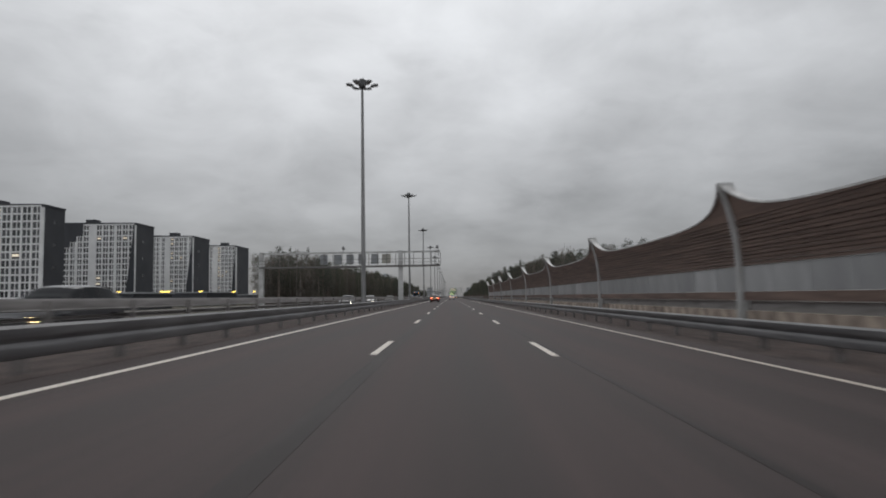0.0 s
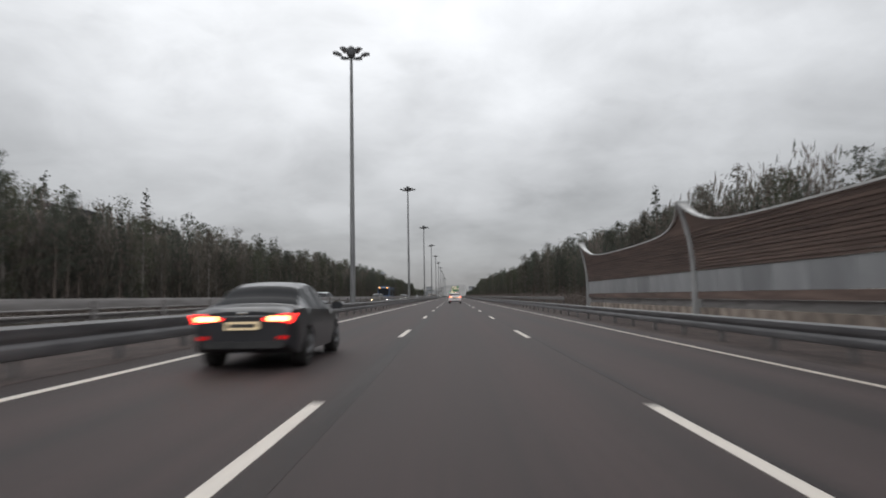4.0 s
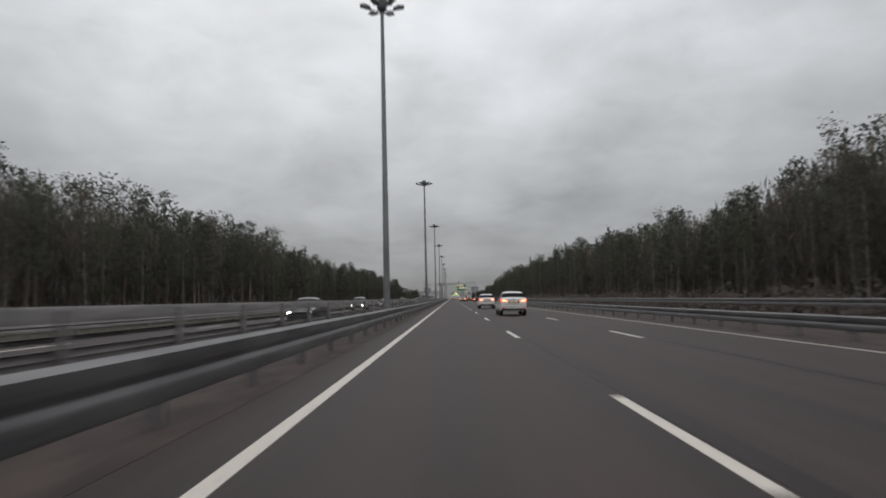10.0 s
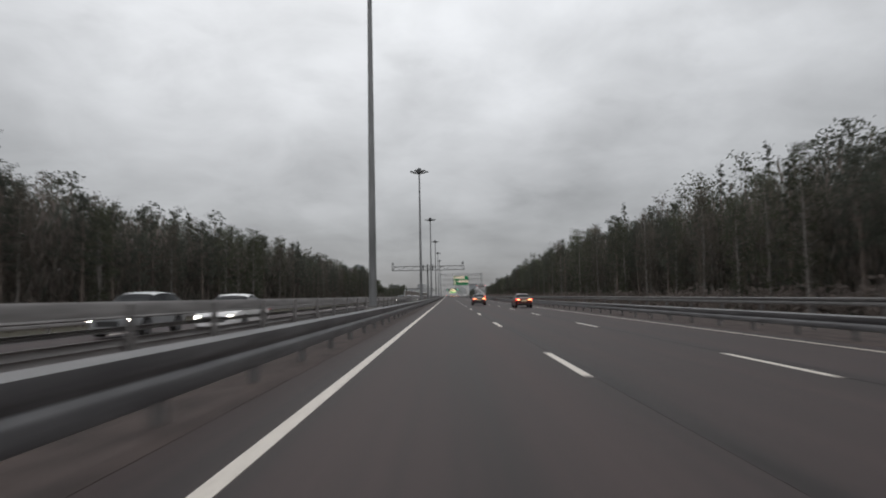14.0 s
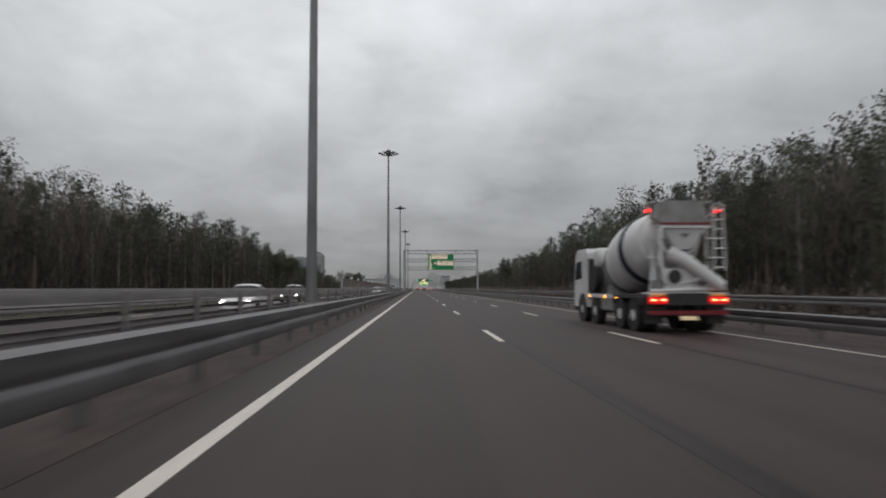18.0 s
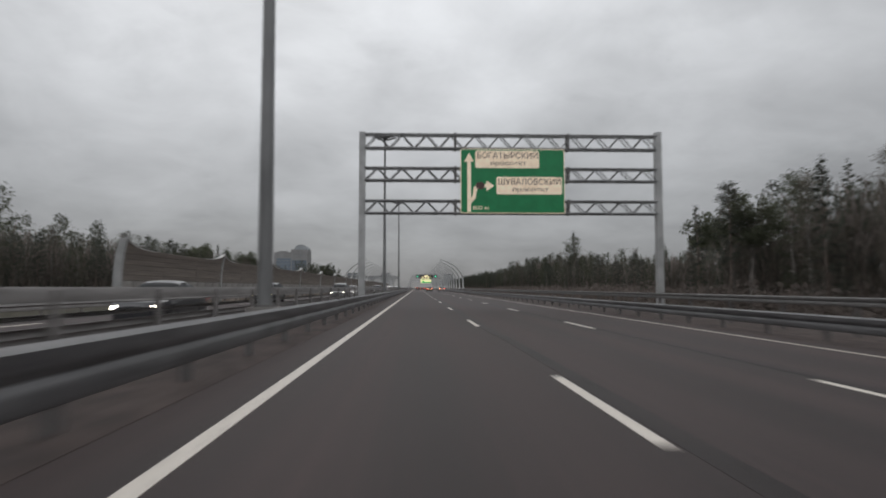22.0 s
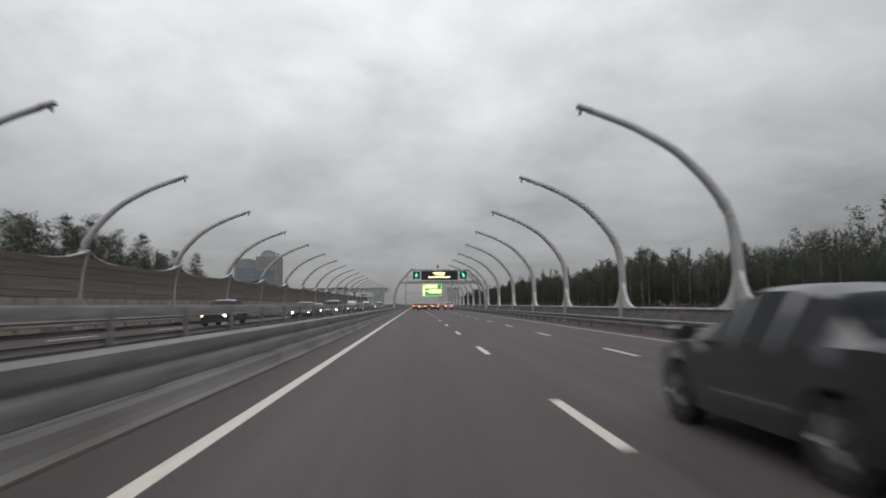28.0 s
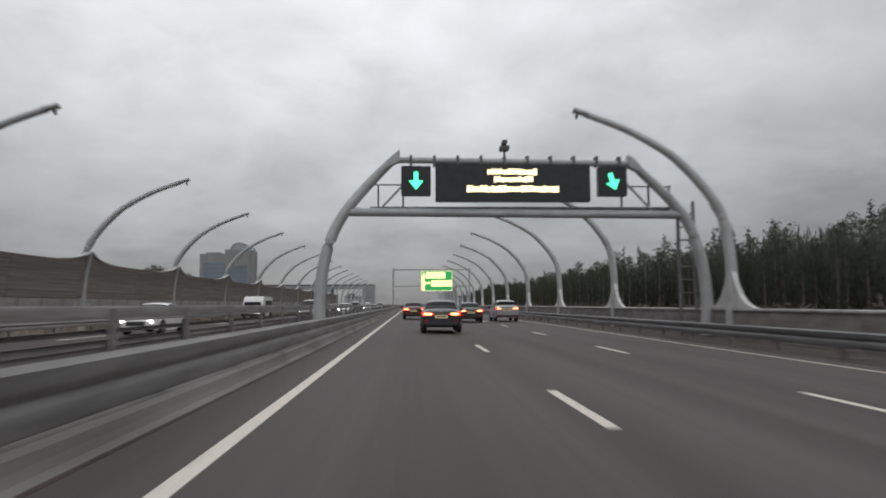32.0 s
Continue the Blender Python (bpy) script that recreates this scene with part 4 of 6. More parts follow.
def woods(name, spots, label):
    """Many trees joined: trunks as one mesh part, leaves as another."""
    wood = thing(name, (0, 0, 0), label, "woods", kind="stuff")
    tv, tf, tm, lv, li, base = [], [], [], [], [], 0
    for v, x, y, z, sc, turn, thin in spots:
        c, s_ = math.cos(turn), math.sin(turn)
        rot = np.array([[c, s_, 0], [-s_, c, 0], [0, 0, 1]]) * sc
        a = TRUNK_ARR[v][0] @ rot + (x, y, z)
        tv.append(a)
        tf += [tuple(i + base for i in f) for f in TRUNK_ARR[v][1][:42]]
        tm += [0 if VARIANTS[v][0] in (0, 2) else 1] * len(TRUNK_ARR[v][1][:42])
        base += len(a)
        b = (THIN if thin else [w[2] for w in VARIANTS])[v] @ rot + (x, y, z)
        lv.append(b)
        li += [0 if VARIANTS[v][0] in (0, 2) else VARIANTS[v][0] - (0 if VARIANTS[v][0] == 1 else 1)] * (len(b) // 3)
    me = bpy.data.meshes.new("trunks")
    me.from_pydata(np.concatenate(tv).tolist(), [], tf)
    for m in (BARK_PINE, BARK_BIRCH):
        me.materials.append(m)
    me.polygons.foreach_set("material_index", tm)
    tagged(part("trunks", me, None, wood), kind="stuff")
    tagged(part("crowns", quads_mesh("crowns", np.concatenate(lv), [NEEDLE, LEAF, LEAF_GREEN], li), None, wood), kind="stuff")


def dip(x, y):
    """The eastern woods are lower about y = 236 and 428, the western higher about y = 440."""
    return 1 - 0.15 * math.exp(-((y - 428) / 34) ** 2) - 0.13 * math.exp(-((y - 236) / 40) ** 2) if x > 0 else 1 + 0.11 * math.exp(-((y - 440) / 60) ** 2)


def spread_wood(seed, rows, y0, y1, mix, own=(), thin=False):
    """Rows of (x, height, spacing); mix: weights of pine, birch, spruce, alder; own: stretch of single trees in the first rows."""
    rng = random.Random(seed)
    spots = []
    for r, (x, h, step) in enumerate(rows):
        y = y0 + rng.random() * step
        while y < y1:
            k = rng.choices(range(4), mix)[0]
            v = 4 * k + rng.randrange(4)
            hh = h * (0.80 + 0.30 * rng.random()) * (1.0 + 0.09 * math.sin(y * 0.045 + r)) * (1.09 if k == 2 and rng.random() < 0.5 else 1)
            hh *= dip(x, y)
            px = x + rng.uniform(-1.6, 1.6)
            turn = rng.random() * 360
            if own and r == 0 and own[0] < y < own[1]:
                single_tree(v, px, y, -0.85, hh / 15, turn)
            else:
                spots.append((v, px, y, -0.9, hh / 15, radians(turn), r > 0 or thin))
            y += step * (0.6 + 0.8 * rng.random())
    return spots


def undergrowth(name, seed, x0, x1, y0, y1, count, high, label, mats=(0, 1)):
    rng = np.random.default_rng(seed)
    cs = np.stack([rng.uniform(x0, x1, count), rng.uniform(y0, y1, count), rng.random(count) * high * 0.6 - 0.6], 1)
    rs = np.stack([rng.uniform(0.5, 1.2, count), rng.uniform(0.5, 1.3, count), rng.uniform(0.4, 0.8, count) * high * 0.6], 1)
    lv = leaf_cards(rng, cs, rs, 18, 0.22)
    tagged(part(name, quads_mesh(name, lv, [SHRUB, LEAF]), None, None), label, "undergrowth", kind="stuff")


def thicket(name, seed, boxes, per_m3, size, label, first=0, tall=1.0):
    """Twigs and small leaves that close the depth of the woods. boxes: x0, x1, y0, y1, height at x0 and at x1."""
    rng = np.random.default_rng(seed)
    got, idx = [], []
    for x0, x1, y0, y1, h0, h1 in boxes:
        n = int((x1 - x0) * (y1 - y0) * (h0 + h1) / 2 * per_m3)
        u, w = rng.random(n), rng.random(n)
        y = y0 + (y1 - y0) * rng.random(n)
        x = x0 + (x1 - x0) * u
        h = (h0 + (h1 - h0) * u) * (0.80 + 0.22 * np.abs(np.sin(y * 0.72 + 1.6 * np.sin(y * 0.21) + x0)) ** 0.8 + 0.06 * np.sin(y * 0.13 + 2))
        h *= 1 - 0.13 * np.exp(-((y - 428) / 34) ** 2) if x0 > 0 else 1 + 0.11 * np.exp(-((y - 440) / 60) ** 2)
        p = np.stack([x, y, -0.8 + h * (0.62 * w + 0.38 * w * rng.random(n))], 1)
        a = rng.normal(size=p.shape) * (0.22, 0.22, 0) + (0, 0, tall)
        a /= np.linalg.norm(a, axis=1, keepdims=True)
        b = np.cross(a, rng.normal(size=p.shape))
        b /= np.linalg.norm(b, axis=1, keepdims=True)
        k = size * (0.5 + rng.random((n, 1)))
        got.append(np.stack([p - a * k, p + b * k * 0.2, p + a * k], 1).reshape(-1, 3))
        idx.append(rng.integers(first, 4, n))
    tagged(part(name, quads_mesh(name, np.concatenate(got), [SHRUB, TWIG, LEAF, NEEDLE], np.concatenate(idx)), None, None), label, "undergrowth", kind="stuff")


MIX = (4.2, 2.6, 1.5, 3.0)
east = spread_wood(11, [(28.5, 12.4, 3.4), (33, 13.9, 3.9), (38.5, 15.8, 4.0), (45, 17.4, 4.4)], 182, 725, MIX, own=(190, 700))
east += spread_wood(15, [(28.5, 10.6, 3.8), (33, 11.2, 3.2), (38.5, 12.0, 3.4), (45, 13.0, 4.2)], 725, 802, MIX, own=(725, 800))
east += spread_wood(12, [(32.5, 6.6, 2.8), (38, 7.4, 3.0), (45, 8.0, 3.4)], 802, 866, (3, 2, 1.6, 4))
east += spread_wood(16, [(32.5, 7.0, 2.8), (37, 7.8, 2.8), (44, 8.6, 3.2)], 866, 898, (3, 2, 1.4, 4))
east += spread_wood(18, [(32.5, 8.6, 2.8), (37, 10.0, 2.8), (44, 11.2, 3.2)], 898, 985, (4, 2, 1.6, 4))
east += spread_wood(19, [(34, 6.6, 2.3), (40, 7.6, 2.6), (47, 8.6, 3.0)], 985, 1026, (5, 0.2, 2.2, 2))
east += spread_wood(13, [(34, 8.4, 2.3), (40, 9.4, 2.6), (47, 10.6, 3.0)], 1026, 1380, (5, 0.2, 2.2, 3))
east += spread_wood(14, [(44, 9.5, 7.0), (52, 11.0, 6.0)], -60, 120, (2, 4, 1, 1), thin=True)
east += spread_wood(17, [(31, 9.6, 4.2), (38, 12.0, 4.2), (46, 13.5, 4.0)], 118, 184, (3, 3, 1, 1), thin=True)
woods("woods_east", east, "dense mixed autumn woods of pine and birch beside the motorway")
west = spread_wood(21, [(-33, 12.4, 3.5), (-38, 13.8, 4.0), (-44, 15.6, 4.2), (-51, 17.4, 4.6)], 165, 745, MIX, own=(175, 650))
west += spread_wood(22, [(-36, 12.8, 3.6), (-43, 14.8, 3.6), (-50, 15.8, 3.6)], 745, 806, (1, 2, 1, 5))
west += spread_wood(23, [(-44, 9.4, 4.0), (-52, 11.0, 4.0), (-60, 12.6, 4.2)], 808, 972, (3, 1, 0.8, 5))
west += spread_wood(26, [(-46, 7.0, 4.0), (-54, 8.0, 4.0)], 972, 1000, (3, 1, 0.8, 5))
west += spread_wood(25, [(-37, 10.4, 2.0), (-41, 11.0, 2.2), (-46, 11.8, 2.6)], 1002, 1064, (3, 0.3, 1.2, 6))
west += spread_wood(24, [(-44, 5.4, 5.0), (-54, 6.6, 5.0)], 1066, 1300, (2, 1, 2, 4))
woods("woods_west", west, "dense mixed autumn woods beyond the oncoming carriageway")
far = spread_wood(31, [(-118, 10, 11.0), (-135, 11, 11.0)], 1250, 1750, (2, 2, 1, 2), thin=True) + spread_wood(32, [(60, 13, 7.0), (75, 14, 8.0)], 1000, 1750, (3, 2, 2, 2), thin=True)
woods("far_woods", far, "far dark trees towards the end of the motorway")
thicket("thicket", 61, [(30.5, 34, 184, 700, 12.3, 13.1), (40, 44, 184, 700, 15.7, 16.6), (30.5, 34, 700, 804, 10.0, 10.4), (40, 44, 700, 804, 11.6, 12.2), (34, 38, 804, 866, 6.1, 6.5), (42, 46, 804, 866, 7.0, 7.4), (34, 38, 866, 898, 6.6, 7.0), (42, 46, 866, 898, 7.6, 8.0), (34, 38, 898, 985, 8.6, 9.2), (42, 46, 898, 985, 10.2, 10.8)], 5.6, 0.72, "brown twiggy thicket between the trunks of the woods")
thicket("thicket", 62, [(-38, -34.5, 167, 745, 13.3, 12.4), (-50, -46, 167, 745, 16.7, 15.8), (-42, -38, 745, 806, 12.2, 11.3), (-50, -46, 745, 806, 13.9, 13.5), (-49, -45, 806, 972, 9.4, 8.8), (-58, -54, 806, 972, 11.4, 10.8)], 5.4, 0.72, "brown twiggy thicket between the trunks of the woods")
thicket("thicket", 63, [(35, 39, 985, 1026, 6.4, 7.0), (35, 39, 1026, 1360, 8.2, 9.0), (44, 48, 985, 1360, 9.0, 9.8)], 7.5, 0.6, "dark green needle thicket between the spruces", 3, 0.7)
thicket("thicket", 64, [(-42, -38, 1002, 1060, 9.2, 8.8), (-44, -41, 1000, 1280, 5.0, 4.6), (-54, -51, 1000, 1280, 6.4, 6.0)], 4.5, 0.62, "brown twiggy thicket behind the noise barrier", 2, 0.8)
undergrowth("undergrowth", 51, 22.5, 34, 182, 930, 4000, 2.6, "brown leafless undergrowth at the foot of the woods")
undergrowth("undergrowth", 52, -39, -27, 165, 790, 3400, 2.4, "brown leafless undergrowth at the foot of the woods")
undergrowth("undergrowth", 53, 24, 40, 925, 1300, 1200, 2.2, "brown undergrowth below the bridge")


# ---- leafy round trees that stand out at the edge of the woods ----
def round_crown(seed):
    rng = np.random.default_rng(seed)
    d = rng.normal(size=(46, 3))
    d /= np.linalg.norm(d, axis=1, keepdims=True)
    c = d * (2.3, 2.3, 2.7) * (rng.random((46, 1)) ** 0.5) + (0, 0, 7.3)
    r = np.repeat(rng.uniform(0.6, 1.05, (46, 1)), 3, 1) * (1, 1, 0.75)
    return quads_mesh("round_crown", leaf_cards(rng, c, r, 100, 0.135), [LEAF_GREEN])


ROUND = [round_crown(5), round_crown(9)]


def round_tree(k, x, y, top, turn):
    t = thing("leafy_tree", (x, y, -0.9), "round leafy tree with a dense dull green crown", "tree", "trees at the edge of the woods", turn=turn)
    sc = (top + 0.9) / 10.6
    t.scale = (sc, sc, sc)
    sh = Shape().tube([(0, 0, -0.3), (0.05, 0, 2.5), (0.0, 0.1, 5.2), (0.1, 0, 7.6)], [0.26, 0.19, 0.14, 0.05], 8)
    for i in range(7):
        a = i * 2.4
        sh.tube([(0.05, 0, 4.2 + 0.4 * i), (0.9 * math.cos(a), 0.9 * math.sin(a), 5.2 + 0.45 * i), (1.6 * math.cos(a), 1.6 * math.sin(a), 5.8 + 0.45 * i)], [0.09, 0.06, 0.02], 5)
    part("trunk", sh, BARK_BIRCH, t, smooth=True)
    part("crown", ROUND[k], None, t)


for k, x, y, top, turn in ((0, 52.6, 854, 16.3, 20), (1, 56.5, 860, 14.6, 80), (0, -37.0, 788, 13.0, 30), (1, -35.5, 797, 12.0, 200), (0, -55, 963, 15.2, 90), (1, -58, 968.5, 13.4, 10),
                           (1, -60, 930, 14.8, 140), (0, -63, 938, 15.4, 220), (1, -57, 921, 13.6, 70), (0, -60, 1200, 12.6, 40), (1, -63, 1207, 11.8, 130), (1, -58, 1212, 11.2, 300),
                           (1, -36.5, 776, 12.4, 300), (0, 28.8, 794, 10.2, 250), (0, -39, 858, 9.0, 170)):
    round_tree(k, x, y, top, turn)

# ---- vehicles ----
def car_paint(name, color, rough=0.25, metal=0.0):
    m = material(name, color, rough, metal, dark=tuple(c * 0.86 for c in color), scale=1.1)
    m.node_tree.nodes["Principled BSDF"].inputs["Coat Weight"].default_value = 0.5
    m.node_tree.nodes["Principled BSDF"].inputs["Coat Roughness"].default_value = 0.08
    return m


WHITE_CAR = car_paint("white_car_paint", (0.86, 0.845, 0.835))
SILVER_CAR = car_paint("silver_car_paint", (0.42, 0.43, 0.44), 0.3, 0.4)
DARK_CAR = car_paint("dark_car_paint", (0.045, 0.045, 0.05), 0.3, 0.3)
RED_CAR = car_paint("dark_red_car_paint", (0.10, 0.022, 0.022), 0.3, 0.2)
BLUE_BUS = car_paint("blue_bus_paint", (0.035, 0.085, 0.20), 0.3)
CAR_GLASS = material("car_window", (0.016, 0.017, 0.019), 0.3, dark=(0.022, 0.023, 0.026), scale=1.5)
CAR_GLASS.node_tree.nodes["Principled BSDF"].inputs["Specular IOR Level"].default_value = 0.04
TYRE = material("tyre_rubber", (0.022, 0.021, 0.021), 0.85, dark=(0.04, 0.037, 0.034), scale=7, bump=0.3)
RIM = material("wheel_rim", (0.22, 0.22, 0.225), 0.4, 0.7, dark=(0.13, 0.13, 0.13), scale=6)
PLASTIC = material("black_plastic", (0.028, 0.028, 0.029), 0.6, dark=(0.045, 0.043, 0.042), scale=4)
CHROME = material("chrome_trim", (0.62, 0.62, 0.62), 0.15, 0.9)
TAIL = material("tail_light", (0.45, 0.02, 0.015), 0.25, emit=(1.0, 0.022, 0.016), power=3.0)
TAIL_HOT = material("tail_light_core", (0.8, 0.3, 0.1), 0.25, emit=(1.0, 0.45, 0.17), power=4.5)
# reflectors are no lamps; a faint emission makes them look caught by light
REFLECTOR = material("red_reflector", (0.5, 0.012, 0.012), 0.25, emit=(1.0, 0.02, 0.02), power=0.35)
AMBER_OFF = material("amber_reflector", (0.55, 0.20, 0.04), 0.3, emit=(1.0, 0.35, 0.05), power=0.3)
AMBER = material("amber_light", (0.8, 0.35, 0.05), 0.3, emit=(1.0, 0.42, 0.06), power=3.0)
HEAD = material("headlight_on", (0.9, 0.88, 0.8), 0.2, emit=(1.0, 0.92, 0.78), power=14.0)
HEAD_WARM = material("headlight_warm", (0.9, 0.8, 0.6), 0.2, emit=(1.0, 0.74, 0.36), power=12.0)
# the yellowish light on the plate is its own emission
PLATE = material("number_plate", (0.62, 0.56, 0.44), 0.5, emit=(1.0, 0.72, 0.36), power=0.30, dark=(0.5, 0.44, 0.34), scale=12)
PLATE_INK = material("plate_ink", (0.06, 0.055, 0.05), 0.5)


def lerp_key(keys, y):
    for (a, va), (b, vb) in zip(keys[:-1], keys[1:]):
        if y <= b:
            t = (y - a) / (b - a) if b > a else 0
            t = t * t * (3 - 2 * t) * 0.5 + t * 0.5
            return va + (vb - va) * t
    return keys[-1][1]


SUV = dict(length=4.89, width=1.895, r=0.372, axles=(0.98, 3.78), sill=0.30,
           half=[(0, 0.80), (0.05, 0.87), (0.2, 0.925), (0.8, 0.955), (2.4, 0.935), (3.9, 0.945), (4.5, 0.88), (4.8, 0.72), (4.89, 0.58)],
           low=[(0, 0.50), (0.12, 0.40), (0.4, 0.32), (4.4, 0.28), (4.89, 0.34)],
           belt=[(0, 1.11), (0.12, 1.17), (0.5, 1.20), (1.2, 1.14), (2.2, 1.06), (3.3, 1.01), (3.75, 0.99), (4.5, 0.86), (4.89, 0.68)],
           top=[(0, 1.15), (0.12, 1.22), (0.22, 1.27), (0.45, 1.46), (0.66, 1.60), (0.9, 1.645), (1.6, 1.69), (2.3, 1.68), (2.75, 1.60), (3.2, 1.36), (3.68, 1.08), (4.2, 1.02), (4.6, 0.92), (4.89, 0.72)],
           twide=[(0, 0.72), (0.2, 0.80), (0.7, 0.64), (1.6, 0.66), (2.6, 0.64), (3.3, 0.72), (3.7, 0.80), (4.5, 0.74), (4.89, 0.5)],
           back=(0.22, 0.60), front=(2.75, 3.62), sides=[(0.62, 1.56), (1.60, 2.44), (2.48, 3.26)])
SEDAN = dict(length=4.55, width=1.78, r=0.32, axles=(0.92, 3.58), sill=0.24,
             half=[(0, 0.72), (0.05, 0.80), (0.25, 0.865), (1.0, 0.89), (2.4, 0.885), (3.6, 0.885), (4.2, 0.82), (4.5, 0.66), (4.55, 0.56)],
             low=[(0, 0.42), (0.12, 0.32), (0.4, 0.25), (4.1, 0.22), (4.55, 0.28)],
             belt=[(0, 0.90), (0.12, 0.97), (0.6, 0.99), (1.6, 0.96), (3.0, 0.92), (3.5, 0.89), (4.2, 0.77), (4.55, 0.60)],
             top=[(0, 0.94), (0.12, 1.01), (0.62, 1.05), (0.85, 1.16), (1.25, 1.37), (1.7, 1.45), (2.2, 1.455), (2.55, 1.38), (3.0, 1.16), (3.42, 0.97), (3.9, 0.90), (4.3, 0.80), (4.55, 0.64)],
             twide=[(0, 0.58), (0.3, 0.74), (0.7, 0.70), (1.4, 0.56), (2.2, 0.58), (2.7, 0.60), (3.3, 0.70), (4.2, 0.68), (4.55, 0.48)],
             back=(0.66, 1.28), front=(2.52, 3.36), sides=[(1.05, 1.62), (1.72, 2.35), (2.42, 2.98)])


def spread(shape, ring, keep):
    """Faces of a loft between cross-sections; keep(i, k) says whether the strip piece belongs to this mesh."""
    n = len(ring[0])
    v = [p for r_ in ring for p in r_]
    f = [(i * n + k, i * n + k + 1, (i + 1) * n + k + 1, (i + 1) * n + k) for i in range(len(ring) - 1) for k in range(n - 1) if keep(i, k)]
    used = sorted({a for q in f for a in q})
    at = {a: i for i, a in enumerate(used)}
    return shape.add([v[a] for a in used], [tuple(at[a] for a in q) for q in f])


def car(name, d, paint, label, lights="tail", hot=True, category="car"):
    t = thing(name, (0, 0, 0), label, category, "cars on the motorway")
    L = d["length"]
    marks = {0.0, L, *d["back"], *d["front"], *(a for s_ in d["sides"] for a in s_)}
    for ax in d["axles"]:
        marks |= {ax + d["r"] * 1.14 * math.cos(math.pi * k / 10) for k in range(11)}
    marks |= {L * k / 26 for k in range(27)} | {0.04, 0.12, 0.2, L - 0.04, L - 0.14}
    ys_ = sorted(marks)
    ys_ = [y for i, y in enumerate(ys_) if i == 0 or y - ys_[i - 1] > 0.012 or y in d["back"] + d["front"]]
    rings = []
    for y in ys_:
        w, lo, be, to, tw = (lerp_key(d[k], y) for k in ("half", "low", "belt", "top", "twide"))
        arch = 0.0
        for ax in d["axles"]:
            q = (d["r"] * 1.14) ** 2 - (y - ax) ** 2
            if q > 0:
                arch = max(arch, d["r"] + math.sqrt(q))
        zl = max(lo, arch)
        mid = max(zl + 0.02, lo + 0.22)
        half = [(0, zl), (w * 0.8, zl), (w * 0.955, zl), (w * 1.0, max(mid, zl + 0.03)), (w * 0.985, max(be - 0.16, zl + 0.06)), (w * 0.965, be), (tw + 0.035, to - 0.055), (tw * 0.9, to - 0.012), (tw * 0.45, to + 0.012), (0, to + 0.018)]
        rings.append([(x, y, z) for x, z in half[::-1]] + [(-x, y, z) for x, z in half[1:]])
    n = len(rings[0])
    # strips from the top middle: 0-2 roof, 3 window band, 4-6 sides, 7-8 floor; mirrored
    strip = lambda k: k if k < 9 else 17 - k
    mid_y = lambda i: (ys_[i] + ys_[i + 1]) / 2
    side_glass = lambda i, k: strip(k) == 3 and any(a < mid_y(i) < b for a, b in d["sides"])
    pane_glass = lambda i, k: strip(k) in (0, 1, 2) and (d["back"][0] < mid_y(i) < d["back"][1] or d["front"][0] < mid_y(i) < d["front"][1])
    under = lambda i, k: strip(k) >= 7
    pillar = lambda i, k: d is SUV and strip(k) == 3 and not side_glass(i, k) and d["sides"][0][0] - 0.17 < mid_y(i) < d["sides"][-1][1]
    body = spread(Shape(), rings, lambda i, k: not (side_glass(i, k) or pane_glass(i, k) or under(i, k) or pillar(i, k)))
    body.add(rings[0], [tuple(range(n))]).add(rings[-1], [tuple(range(n))[::-1]])
    part("body", body, paint, t, smooth=True)
    part("underbody", spread(Shape(), rings, under), PLASTIC, t)
    part("side_window", spread(Shape(), rings, lambda i, k: (side_glass(i, k)) and k < 9), CAR_GLASS, t, smooth=True)
    part("side_window", spread(Shape(), rings, lambda i, k: (side_glass(i, k)) and k >= 9), CAR_GLASS, t, smooth=True)
    part("rear_window", spread(Shape(), rings, lambda i, k: pane_glass(i, k) and mid_y(i) < L / 2), CAR_GLASS, t, smooth=True)
    if d is SUV:
        part("window_pillar", spread(Shape(), rings, lambda i, k: pillar(i, k)), PLASTIC, t, "black window pillars", smooth=True)
    part("windscreen", spread(Shape(), rings, lambda i, k: pane_glass(i, k) and mid_y(i) > L / 2), CAR_GLASS, t, smooth=True)
    hw, r = d["width"] / 2, d["r"]
    tyre = Shape().prism([(math.cos(2 * math.pi * k / 22) * r, math.sin(2 * math.pi * k / 22) * r) for k in range(22)], -0.115, 0.115, axis="x").mesh("tyre", [TYRE], True)
    rim = Shape()
    rim.prism([(math.cos(2 * math.pi * k / 18) * r * 0.66, math.sin(2 * math.pi * k / 18) * r * 0.66) for k in range(18)], -0.11, 0.11, axis="x")
    for k in range(5):
        a = 2 * math.pi * k / 5
        for sgn in (-1, 1):
            rim.tube([(sgn * 0.125, 0.0, 0.0), (sgn * 0.12, math.cos(a) * r * 0.62, math.sin(a) * r * 0.62)], [0.045, 0.03], 4)
    rim = rim.mesh("rim", [RIM])
    for ax in d["axles"]:
        for sgn in (-1, 1):
            wh = part("wheel", tyre, None, t, at=(sgn * (hw - 0.125), ax, r))
            part("rim", rim, None, wh, at=(sgn * 0.008, 0, 0))
    zt = lerp_key(d["belt"], 0.05)
    mz = lerp_key(d["belt"], d["front"][0] + 0.2)
